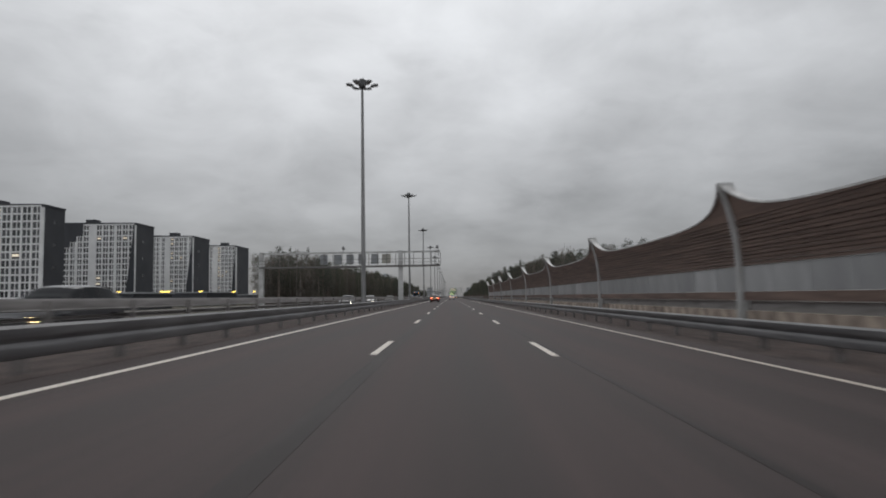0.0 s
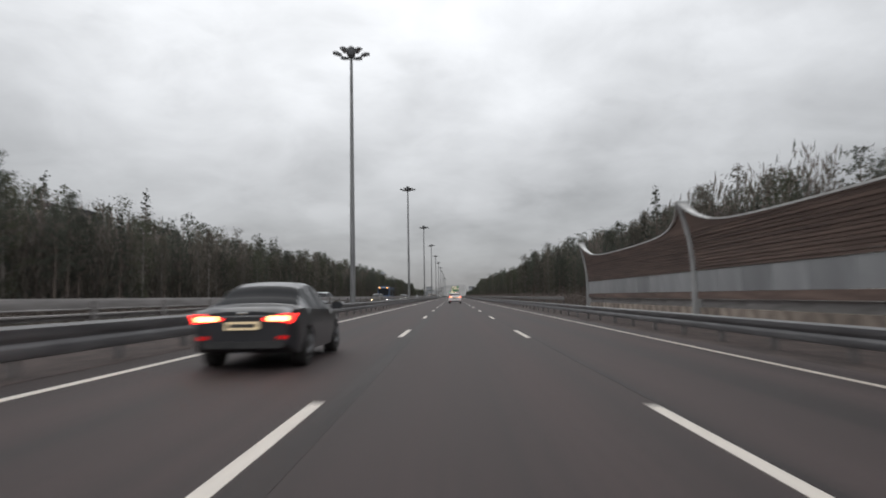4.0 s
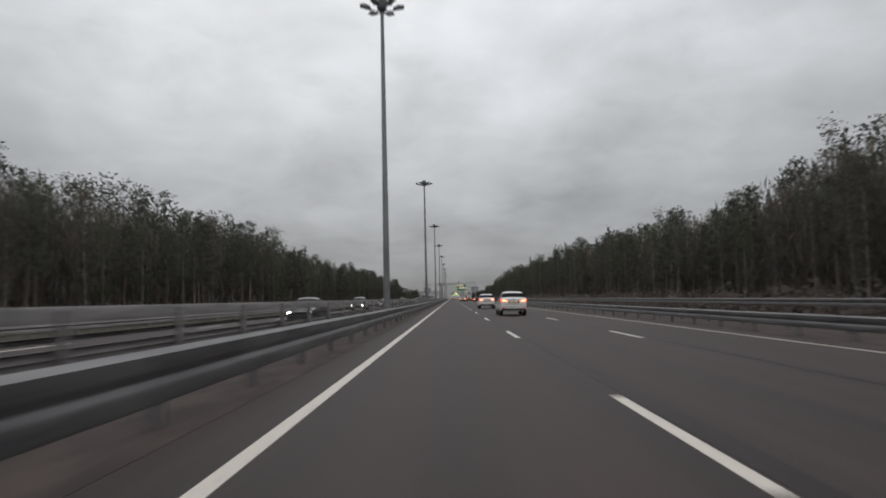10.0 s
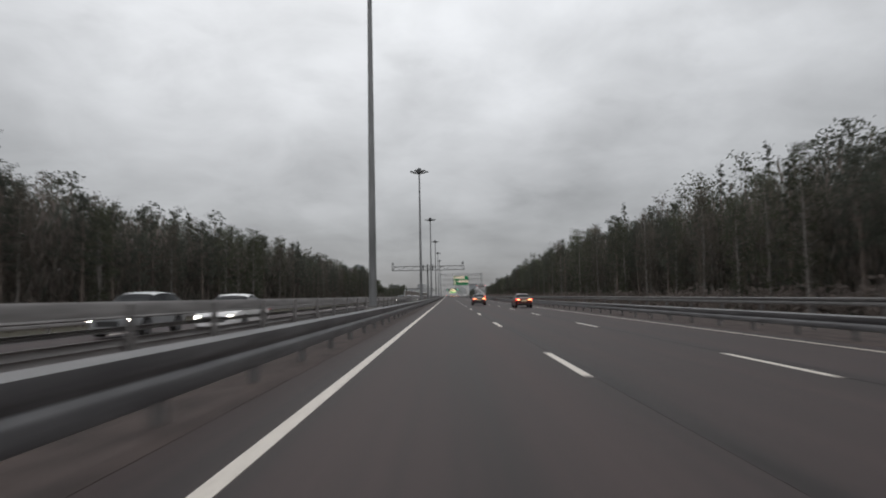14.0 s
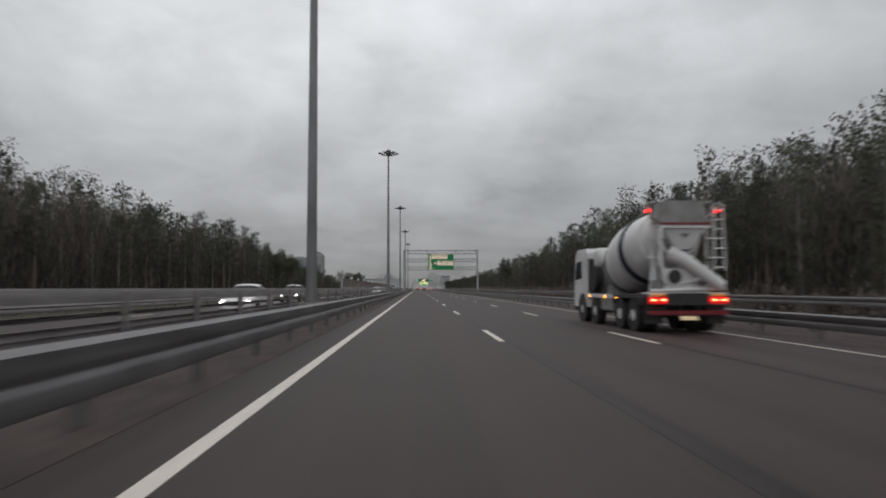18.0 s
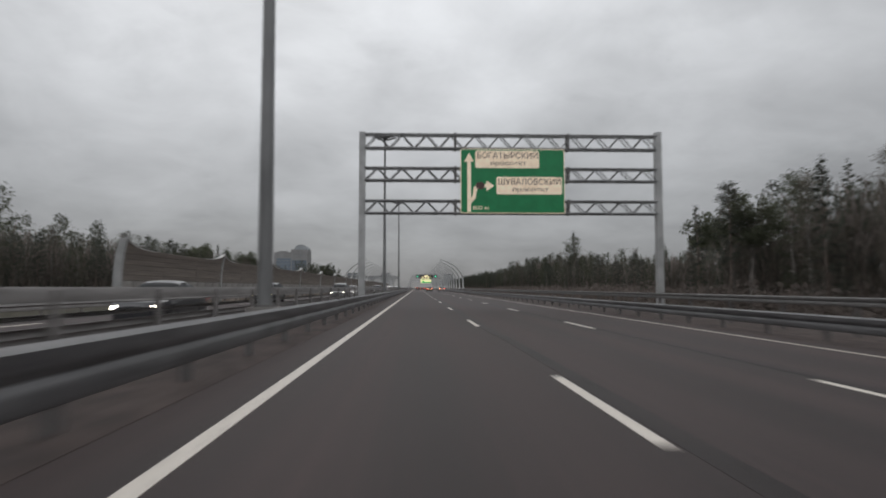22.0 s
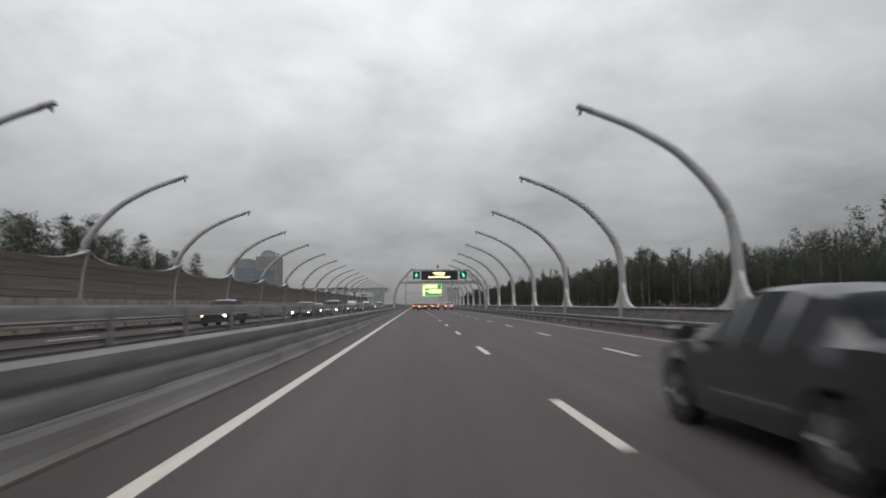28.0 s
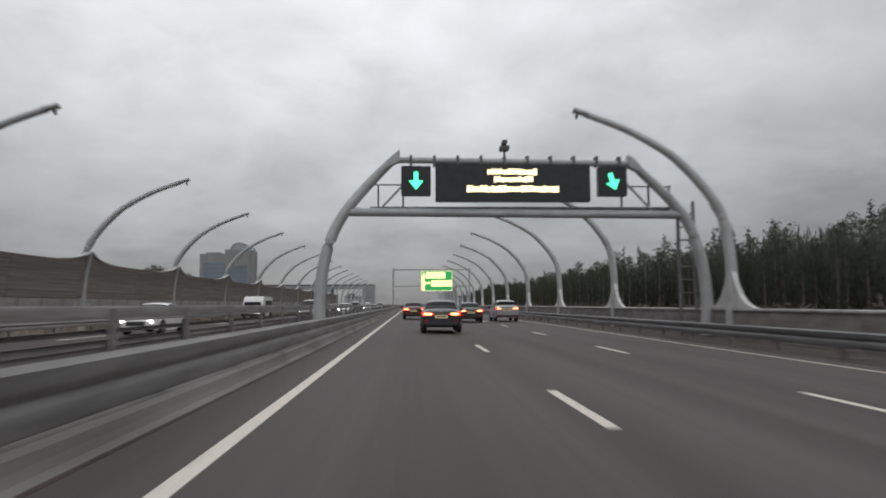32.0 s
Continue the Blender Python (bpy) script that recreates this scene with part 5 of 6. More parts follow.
    for sgn in (-1, 1):
        mx = sgn * (lerp_key(d["half"], 2.9) + 0.10)
        part("mirror", Shape().bevel_box(mx - 0.11, mx + 0.11, d["front"][1] - 0.32, d["front"][1] - 0.16, mz + 0.0, mz + 0.15, 0.04), PLASTIC if paint is not DARK_CAR else paint, t)
        x0, x1 = sorted((sgn * (hw - 0.56), sgn * (hw - 0.10)))
        lamp = Shape().prism([(x0, zt - 0.12), (x1, zt - 0.17), (x1 + 0.06, zt - 0.02), (x1 - 0.1, zt - 0.01), (x0, zt - 0.085)] if sgn > 0 else [(x0, zt - 0.17), (x1, zt - 0.12), (x1, zt - 0.085), (x0 + 0.1, zt - 0.01), (x0 - 0.06, zt - 0.02)], -0.012, 0.24)
        tl = part("tail_light", lamp, TAIL if lights == "tail" else REFLECTOR, t, "glowing red tail light" if lights == "tail" else "")
        if lights == "tail" and hot:
            a, b = sorted((sgn * (hw - 0.48), sgn * (hw - 0.13)))
            part("lamp_core", Shape().bevel_box(a, b, -0.018, 0.0, zt - 0.132, zt - 0.052, 0.016), TAIL_HOT, tl)
        a, b = sorted((sgn * (hw - 0.34), sgn * (hw - 0.16)))
        part("reflector", Shape().bevel_box(a, b, 0.0, 0.08, 0.50, 0.56, 0.01), REFLECTOR, t)
        fz = lerp_key(d["belt"], L - 0.25)
        a, b = sorted((sgn * (hw - 0.50), sgn * (hw - 0.20)))
        part("headlight", Shape().bevel_box(a, b, L - 0.30, L - 0.075, fz - 0.20, fz - 0.07, 0.03), HEAD if lights == "head" else HEAD_WARM if lights == "warm" else LAMP_GLASS, t,
             "lit headlight" if lights != "tail" else "")
    pl = part("number_plate", Shape().bevel_box(-0.27, 0.27, -0.03, 0.02, zt - 0.27, zt - 0.14, 0.008), PLATE, t, "lit pale number plate")
    part("plate_bar", Shape().box(-0.22, 0.22, -0.034, -0.03, zt - 0.235, zt - 0.175), PLATE_INK, pl)
    part("rear_bumper", Shape().bevel_box(-hw + 0.22, hw - 0.22, -0.025, 0.16, 0.36, 0.47, 0.03), PLASTIC, t, "black plastic lower bumper")
    part("trim_strip", Shape().bevel_box(-0.42, 0.42, -0.012, 0.05, zt - 0.065, zt - 0.04, 0.008), CHROME, t)
    part("badge", Shape().disc(-0.07, 0.07, 0.0, zt + 0.0, 0.02, 12) if d is SEDAN else Shape().prism([(math.cos(k * 0.5236) * 0.075, zt - 0.01 + math.sin(k * 0.5236) * 0.06) for k in range(12)], -0.014, 0.03), CHROME, t, "plain round chrome badge")
    part("grille", Shape().bevel_box(-0.42, 0.42, L - 0.10, L + 0.008, 0.42, 0.62, 0.02), PLASTIC, t)
    if d is SUV:
        part("bumper_step", Shape().bevel_box(-hw + 0.12, hw - 0.12, -0.05, 0.2, 0.62, 0.72, 0.035), paint, t)
        part("tailgate_step", Shape().bevel_box(-hw + 0.3, hw - 0.3, -0.03, 0.2, 1.05, 1.12, 0.03), paint, t)
        part("diffuser", Shape().bevel_box(-0.5, 0.5, -0.04, 0.2, 0.30, 0.37, 0.02), RIM, t, "silver lower diffuser")
        part("spoiler", Shape().prism([(0.62, 1.60), (0.44, 1.565), (0.44, 1.59), (0.62, 1.655), (0.9, 1.665)], -0.56, 0.56, axis="x"), paint, t)
        part("roof_fin", Shape().prism([(1.15, 1.67), (1.36, 1.67), (1.2, 1.745)], -0.015, 0.015, axis="x"), paint, t)
        if paint is WHITE_CAR:
            part("tailgate_seam", Shape().tube([(-hw + 0.2, 0.015, 0.80), (-0.5, -0.006, 0.775), (0.5, -0.006, 0.775), (hw - 0.2, 0.015, 0.80)], [0.007] * 4, 4), PLASTIC, t, "dark shut line")
            part("plate_recess", Shape().bevel_box(-0.36, 0.36, -0.012, 0.03, zt - 0.31, zt - 0.10, 0.02), RIM, t)
            for k in (-1, 1):
                part("plate_lamp", Shape().bevel_box(k * 0.16 - 0.022, k * 0.16 + 0.022, -0.028, 0.0, zt - 0.13, zt - 0.118, 0.004), LED_WARM, t, "small lit plate lamp")

            def flank(y, z):
                w, lo, be = (lerp_key(d[k], y) for k in ("half", "low", "belt"))
                keys_z = [(lo, w * 0.955), (lo + 0.22, w), (be - 0.16, w * 0.985), (be, w * 0.965)]
                return np.interp(z, [a for a, b in keys_z], [b for a, b in keys_z]) + 0.002

            for sgn in (-1, 1):
                for y, z0, y_top in ((1.42, 0.78, 1.32), (2.46, 0.36, 2.46), (3.44, 0.42, 3.42)):
                    zb = lerp_key(d["belt"], y) - 0.02
                    line = [(sgn * flank(y + (y_top - y) * u, z0 + (zb - z0) * u), y + (y_top - y) * u, z0 + (zb - z0) * u) for u in (0, 0.3, 0.6, 1)]
                    part("door_seam", Shape().tube(line, [0.006] * 4, 4), PLASTIC, t)
                for y in (1.62, 2.66):
                    z = lerp_key(d["belt"], y) - 0.14
                    x0, x1 = sorted((sgn * flank(y, z), sgn * (flank(y, z) + 0.035)))
                    part("door_handle", Shape().bevel_box(x0, x1, y, y + 0.24, z - 0.018, z + 0.018, 0.012), paint, t)
                sill_line = [(sgn * (flank(y, 0.38) + 0.004), y, 0.37) for y in (1.48, 2.0, 2.6, 3.2)]
                part("sill_trim", Shape().tube(sill_line, [0.035] * 4, 6), PLASTIC, t, "black sill trim", smooth=True)
                belt_line = [(sgn * (flank(y, lerp_key(d["belt"], y)) + 0.004), y, lerp_key(d["belt"], y) + 0.005) for y in (0.66, 1.1, 1.6, 2.2, 2.8, 3.3)]
                part("window_trim", Shape().tube(belt_line, [0.009] * 6, 5), CHROME, t, "chrome window line", smooth=True)
                for ax in d["axles"]:
                    lip = [(sgn * (flank(ax + d["r"] * 1.15 * math.cos(a), min(d["r"] * 1.15 * math.sin(a) + d["r"], 0.85)) + 0.004), ax + d["r"] * 1.15 * math.cos(a), d["r"] + d["r"] * 1.15 * math.sin(a)) for a in [math.pi * k / 12 for k in range(13)]]
                    part("arch_lip", Shape().tube(lip, [0.022] * 13, 5), paint, t, smooth=True)
        for sgn in (-1, 1):
            part("exhaust", Shape().bevel_box(sgn * 0.62 - 0.09, sgn * 0.62 + 0.09, -0.02, 0.2, 0.30, 0.36, 0.02), CHROME, t)
    return t


# the white car in the middle lane
suv = car("suv_car", SUV, WHITE_CAR, "white crossover car with lit red tail lights on the middle lane")
suv.matrix_world = pose(5.93, 372.75, road_z(5.93) + 0.01, 0, math.degrees(math.atan(SLOPE)), 0)
# cars ahead at the bridge portal
sedan_dark = car("sedan_car", SEDAN, DARK_CAR, "dark grey saloon car with lit tail lights near the fast lane")
sedan_dark.matrix_world = pose(2.95, 1068.5, road_z(2.95) + 0.01, 0, 0, -1.5)
red = car("sedan_car", SEDAN, RED_CAR, "dark red saloon car with lit tail lights in the fast lane")
red.matrix_world = pose(1.9, 1094, road_z(1.9) + 0.01)
w2 = car("suv_car", SUV, SILVER_CAR, "pale crossover car with bright tail lights in the slow lane")
w2.matrix_world = pose(9.2, 1091, road_z(9.2) + 0.01)
copy_thing(sedan_dark, pose(6.0, 1087, road_z(6.0) + 0.01))
copy_thing(red, pose(5.6, 1150, road_z(5.6) + 0.01))
copy_thing(sedan_dark, pose(1.9, 1168, road_z(1.9) + 0.01))
copy_thing(w2, pose(9.3, 1180, road_z(9.3) + 0.01))
copy_thing(red, pose(1.8, 1215, road_z(1.8) + 0.01))
copy_thing(sedan_dark, pose(5.6, 1240, road_z(5.6) + 0.01))

copy_thing(red, pose(2.0, 113, road_z(1.85) + 0.01))
copy_thing(sedan_dark, pose(1.85, 131, road_z(1.85) + 0.01))
white_ahead = car("suv_car", SUV, WHITE_CAR, "white crossover car driving ahead with lit tail lights")
white_ahead.matrix_world = pose(5.7, 219.8, road_z(5.7) + 0.01)
copy_thing(white_ahead, pose(5.55, 279.6, road_z(5.55) + 0.01))
copy_thing(white_ahead, pose(5.74, 402.75, road_z(5.74) + 0.01))
copy_thing(sedan_dark, pose(5.6, 549, road_z(5.6) + 0.01))
copy_thing(red, pose(9.35, 532, road_z(9.35) + 0.01))
copy_thing(sedan_dark, pose(5.6, 948, road_z(5.6) + 0.01))
copy_thing(w2, pose(9.35, 943, road_z(9.35) + 0.01))

# oncoming traffic
on_suv = car("suv_car", SUV, SILVER_CAR, "silver oncoming crossover car with lit headlights", "head")
on_dark = car("sedan_car", SEDAN, DARK_CAR, "dark oncoming saloon car with lit headlights", "head")
on_white = car("sedan_car", SEDAN, WHITE_CAR, "white oncoming saloon car with lit headlights", "head")
on_warm = car("suv_car", SUV, DARK_CAR, "dark oncoming crossover car with warm headlights", "warm")
first_at = {}
for kind, x, y in (("warm", -7, 5.0), ("dark", -7, 62), ("white", -7, 83), ("dark", -7, 115), ("suv", -7, 183), ("warm", -7, 229), ("suv", -7, 286), ("dark", -7, 299), ("white", -10.7, 330),
                   ("dark", -7, 369), ("suv", -10.7, 417), ("white", -10.7, 450), ("suv", -10.7, 494), ("white", -7, 494), ("dark", -7, 588), ("white", -7, 640), ("suv", -10.7, 672),
                   ("white", -7, 745), ("dark", -7, 767.5), ("warm", -10.7, 800), ("suv", -7, 819), ("white", -7, 831), ("suv", -7, 888.5), ("warm", -10.7, 935), ("white", -7, 943), ("warm", -10.7, 990),
                   ("dark", -7, 999), ("suv", -7, 1016), ("white", -10.7, 1030), ("dark", -7, 1049), ("white", -10.7, 1075), ("suv", -7, 1100), ("white", -7, 1130), ("dark", -10.7, 1150), ("white", -7, 1175),
                   ("suv", -7, 1230), ("white", -10.7, 1260), ("dark", -7, 1300)):
    base = {"warm": on_warm, "dark": on_dark, "white": on_white, "suv": on_suv}[kind]
    m = pose(x, y, opp_z(x) + 0.012, 0, 0, 180)
    if kind not in first_at:
        base.matrix_world = m
        first_at[kind] = y
    else:
        copy_thing(base, m)


def coach(x, y, turn, length=11.5, paint=None, high=3.4, name="coach", label=""):
    t = thing(name, (x, y, opp_z(x) + 0.01), label, "bus" if name == "coach" else "van", turn=turn)
    w = 1.25 if name == "coach" else 0.98
    L = length
    nose = 0.35 if name == "coach" else 1.1
    prof = [(0, 0.35), (L, 0.35), (L + 0.03, 0.9), (L, high * 0.42), (L - nose, high - 0.18), (L - nose - 0.3, high), (0.2, high), (0.0, high - 0.2)]
    part("body", Shape().prism(prof, -w, w, axis="x"), paint, t)
    wz0, wz1 = high * 0.46, high * 0.82
    k = int((L - nose - 0.9) // 1.6)
    for sgn in (-1, 1):
        for i in range(k):
            a = 0.4 + i * 1.6
            part("side_window", Shape().bevel_box(sgn * w - 0.02, sgn * w + 0.02, a, a + 1.45, wz0, wz1, 0.01), CAR_GLASS, t)
        part("headlight", Shape().bevel_box(sgn * (w - 0.35) - 0.14, sgn * (w - 0.35) + 0.14, L - 0.1, L + 0.06, 0.62, 0.80, 0.03), HEAD, t, "lit headlight")
        for ax in (L * 0.22, L - 2.0 if name == "coach" else L - 0.95):
            r = 0.48 if name == "coach" else 0.35
            part("wheel", Shape().disc(sgn * w - 0.14, sgn * w + 0.03, ax, r, r, 18), TYRE, t)
        if name == "coach":
            part("marker_light", Shape().bevel_box(sgn * 0.8 - 0.16, sgn * 0.8 + 0.16, L - nose - 0.25, L - nose + 0.1, high - 0.26, high - 0.14, 0.02), AMBER, t, "lit yellow marker light")
    part("windscreen", Shape().prism([(L + 0.02, high * 0.46), (L + 0.04, high * 0.46), (L - nose + 0.07, high - 0.3), (L - nose + 0.05, high - 0.3)], -w + 0.12, w - 0.12, axis="x"), CAR_GLASS, t)
    part("bumper", Shape().bevel_box(-w, w, L - 0.05, L + 0.1, 0.32, 0.55, 0.03), PLASTIC, t)
    part("roof_unit", Shape().bevel_box(-w * 0.6, w * 0.6, L * 0.3, L * 0.62, high, high + (0.16 if name == "coach" else 0.02), 0.04), paint, t)
    return t


coach(-9.6, 272, 180, paint=BLUE_BUS, label="blue oncoming coach with yellow marker lights")
coach(-14.3, 1158, 180, 5.6, WHITE_CAR, 2.4, "van", "white oncoming delivery van")
coach(-14.3, 1290, 180, 5.6, SILVER_CAR, 2.3, "van", "silver oncoming van by the noise barrier")
coach(-14.3, 1236, 180, 5.8, SILVER_CAR, 2.5, "van", "silver oncoming van by the noise barrier")
coach(-14.3, 1112, 180, 5.4, WHITE_CAR, 2.3, "van", "white oncoming delivery van")


# ---- concrete mixer truck ----
DRUM = material("mixer_drum_paint", (0.82, 0.81, 0.80), 0.5, dark=(0.60, 0.585, 0.57), scale=0.8, bump=0.08)
TRUCK_WHITE = material("truck_white_paint", (0.85, 0.84, 0.835), 0.4, dark=(0.66, 0.65, 0.64), scale=1.0)
TRUCK_GREY = material("truck_grey_steel", (0.30, 0.295, 0.285), 0.6, 0.2, dark=(0.19, 0.18, 0.17), scale=1.5)
NAVY = material("navy_band", (0.014, 0.019, 0.034), 0.5, dark=(0.022, 0.028, 0.045), scale=2)
RED_STRIPE = material("red_stripe", (0.26, 0.025, 0.03), 0.5, dark=(0.16, 0.02, 0.022), scale=3)


def revolve(sh, stations, a, b, n=24, mat=0):
    """Rings of (part of the way from a to b, radius)."""
    a, b = Vector(a), Vector(b)
    return sh.tube([tuple(a + (b - a) * t) for t, r in stations], [r for t, r in stations], n, mat)


t = thing("mixer_truck", (9.72, 623.4, road_z(9.7) + 0.01), "white four-axle concrete mixer truck with a navy band on its drum", "truck")
for sgn in (-1, 1):
    part("frame_rail", Shape().bevel_box(sgn * 0.42 - 0.05, sgn * 0.42 + 0.05, 0.1, 8.9, 0.86, 1.14, 0.02), PLASTIC, t)
wheel_me = Shape().prism([(math.cos(2 * math.pi * k / 24) * 0.52, math.sin(2 * math.pi * k / 24) * 0.52) for k in range(24)], -0.15, 0.15, axis="x").mesh("tyre", [TYRE], True)
hub_me = Shape().tube([(-0.17, 0, 0), (-0.10, 0, 0), (0.10, 0, 0), (0.17, 0, 0)], [0.14, 0.29, 0.29, 0.14], 16).mesh("rim", [DRUM], True)
for ay, dual in ((1.35, True), (2.72, True), (5.75, False), (7.6, False)):
    for sgn in (-1, 1):
        for off in ((0.0, 0.34) if dual else (0.0,)):
            wh = part("wheel", wheel_me, None, t, at=(sgn * (1.07 - off), ay, 0.52))
            if not off:
                part("rim", hub_me, None, wh)
    part("axle", Shape().tube([(-0.9, ay, 0.52), (0.9, ay, 0.52)], [0.09, 0.09], 8), PLASTIC, t)
for sgn in (-1, 1):
    part("mudguard", Shape().prism([(0.75, 0.85), (0.85, 1.10), (1.35, 1.18), (2.0, 1.14), (2.75, 1.18), (3.25, 1.10), (3.35, 0.85), (3.28, 0.85), (3.2, 1.06), (0.9, 1.06), (0.82, 0.85)], sgn * 1.07 - 0.18, sgn * 1.07 + 0.18, axis="x"), PLASTIC, t)
    part("side_tank", Shape().bevel_box(sgn * 0.95 - 0.25, sgn * 0.95 + 0.25, 3.6, 5.0, 0.55, 1.05, 0.06), TRUCK_GREY, t)
    part("side_guard", Shape().bevel_box(sgn * 1.2 - 0.02, sgn * 1.2 + 0.02, 3.5, 6.6, 1.02, 1.16, 0.01), TRUCK_WHITE, t)
    for ay in (3.0, 4.4, 6.5):
        part("side_marker", Shape().bevel_box(sgn * 1.23 - 0.02, sgn * 1.23 + 0.02, ay - 0.07, ay + 0.07, 1.03, 1.11, 0.008), AMBER, t, "lit amber marker")
# cab
cab = Shape().prism([(6.95, 0.62), (8.95, 0.5), (9.05, 0.9), (9.0, 1.75), (8.72, 2.72), (8.45, 2.98), (7.05, 2.98), (6.95, 2.8)], -1.2, 1.2, axis="x")
cb = part("cab", cab, TRUCK_WHITE, t)
for sgn in (-1, 1):
    part("side_window", Shape().prism([(7.75, 1.78), (8.82, 1.72), (8.62, 2.45), (7.75, 2.5)], sgn * 1.2 - 0.015, sgn * 1.2 + 0.015, axis="x"), CAR_GLASS, cb)
    part("mirror", Shape().bevel_box(sgn * 1.38 - 0.10, sgn * 1.38 + 0.10, 8.72, 8.82, 1.65, 2.35, 0.03), PLASTIC, cb)
    # black disc on the uncut cab side stands in for the shaded arch hollow
    part("wheel_arch", Shape().disc(sgn * 1.2 - 0.03, sgn * 1.2 + 0.006, 7.6, 0.55, 0.62, 20), PLASTIC, cb)
    part("step", Shape().bevel_box(sgn * 1.15 - 0.1, sgn * 1.15 + 0.1, 8.25, 8.85, 0.45, 0.62, 0.02), PLASTIC, cb)
part("windscreen", Shape().prism([(9.02, 1.72), (9.04, 1.72), (8.76, 2.66), (8.74, 2.66)], -1.08, 1.08, axis="x"), CAR_GLASS, cb)
part("visor", Shape().prism([(8.6, 2.84), (8.98, 2.74), (8.98, 2.80), (8.6, 2.96)], -1.1, 1.1, axis="x"), PLASTIC, cb)
part("rear_wall", Shape().box(-1.18, 1.18, 6.90, 6.95, 1.0, 2.8), TRUCK_WHITE, cb)
part("air_stack", Shape().tube([(-0.95, 6.78, 1.2), (-0.95, 6.78, 2.55)], [0.22, 0.22], 10), PLASTIC, t)
part("spare_wheel", Shape().disc(-1.15, -0.85, 6.35, 1.75, 0.52, 22), TYRE, t)
part("water_tank", revolve(Shape(), [(0, 0.30), (0.05, 0.42), (0.95, 0.42), (1, 0.30)], (-1.0, 6.3, 2.55), (1.0, 6.3, 2.55), 18), DRUM, t, smooth=True)
# drum, higher at the rear
fa, fb = (0, 6.2, 2.0), (0, 0.7, 3.05)
st = [(0, 0.55), (0.03, 0.75), (0.20, 1.02), (0.36, 1.20), (0.46, 1.24), (0.58, 1.22), (0.75, 1.10), (0.9, 0.90), (1.0, 0.72)]
drum = part("drum", revolve(Shape(), st, fa, fb, 28), DRUM, t, "dusty white mixing drum", smooth=True)
part("band", revolve(Shape(), [(0.62, 1.19), (0.625, 1.225), (0.675, 1.185), (0.68, 1.13)], fa, fb, 28), NAVY, drum, "navy band", smooth=True)
part("band", revolve(Shape(), [(0.24, 1.04), (0.245, 1.10), (0.275, 1.13), (0.28, 1.09)], fa, fb, 28), NAVY, drum, "navy band", smooth=True)
part("roller_ring", revolve(Shape(), [(0.84, 0.95), (0.845, 1.02), (0.88, 0.97), (0.885, 0.9)], fa, fb, 28), DRUM, drum, smooth=True)
part("front_stand", Shape().prism([(-0.7, 1.1), (0.7, 1.1), (0.4, 2.1), (-0.4, 2.1)], 5.9, 6.15), TRUCK_WHITE, t)
for sgn in (-1, 1):
    part("rear_stand", Shape().prism([(0.75, 1.1), (1.45, 1.1), (1.2, 2.25), (1.0, 2.25)], sgn * 0.62 - 0.05, sgn * 0.62 + 0.05, axis="x"), TRUCK_WHITE, t)
    part("stand_post", Shape().bevel_box(sgn * 0.86 - 0.03, sgn * 0.86 + 0.03, 0.55, 0.62, 1.1, 3.35, 0.012), TRUCK_WHITE, t)
    part("grab_rail", Shape().tube([(sgn * 0.98, 0.35, 2.5), (sgn * 1.02, 0.3, 3.2), (sgn * 1.0, 0.3, 3.95), (sgn * 0.86, 0.4, 4.02)], [0.025] * 4, 6), TRUCK_WHITE, t, smooth=True)
    part("stand_step", Shape().bevel_box(sgn * 0.95 - 0.14, sgn * 0.95 + 0.14, 0.3, 0.55, 2.88, 2.92, 0.01), TRUCK_WHITE, t)
    part("stand_step", Shape().bevel_box(sgn * 0.95 - 0.14, sgn * 0.95 + 0.14, 0.3, 0.55, 2.28, 2.32, 0.01), TRUCK_WHITE, t)
# hopper, chute and ladder at the rear
hop = Shape()
hop.add([(-0.60, 0.15, 4.02), (0.60, 0.15, 4.02), (0.60, 0.95, 4.02), (-0.60, 0.95, 4.02), (-0.74, 0.05, 3.32), (0.74, 0.05, 3.32), (0.74, 0.95, 3.32), (-0.74, 0.95, 3.32)],
        [(0, 1, 5, 4), (1, 2, 6, 5), (2, 3, 7, 6), (3, 0, 4, 7)])
hp = part("hopper", hop, TRUCK_GREY, t, "grey steel loading hopper")
fun = Shape().add([(-0.74, 0.05, 3.31), (0.74, 0.05, 3.31), (0.74, 0.95, 3.31), (-0.74, 0.95, 3.31), (-0.2, 0.25, 2.55), (0.2, 0.25, 2.55), (0.2, 0.8, 2.55), (-0.2, 0.8, 2.55)],
                  [(0, 1, 5, 4), (1, 2, 6, 5), (2, 3, 7, 6), (3, 0, 4, 7), (4, 5, 6, 7)])
part("funnel", fun, TRUCK_WHITE, hp, "white lower funnel")
part("funnel_mark", Shape().prism([(-0.14, 3.02), (0.14, 3.02), (0.0, 2.86)], 0.09, 0.13), TRUCK_GREY, hp)
for sgn in (-1, 1):
    part("rim_loop", Shape().tube([(sgn * 0.62, 0.2, 3.3), (sgn * 0.95, 0.25, 3.5), (sgn * 1.0, 0.3, 3.95), (sgn * 0.7, 0.45, 4.0)], [0.05, 0.05, 0.05, 0.05], 8), TRUCK_GREY, hp, smooth=True)
part("stripe", Shape().box(-0.78, 0.78, 0.015, 0.045, 3.27, 3.34), RED_STRIPE, hp)
part("stripe", Shape().box(-0.78, 0.78, 0.015, 0.045, 3.18, 3.25), TRUCK_WHITE, hp)
ch = Shape().tube([(-0.45, 0.30, 2.45), (0.0, 0.12, 2.2), (0.55, -0.05, 1.75), (0.98, -0.15, 1.42)], [0.24, 0.22, 0.2, 0.17], 10)
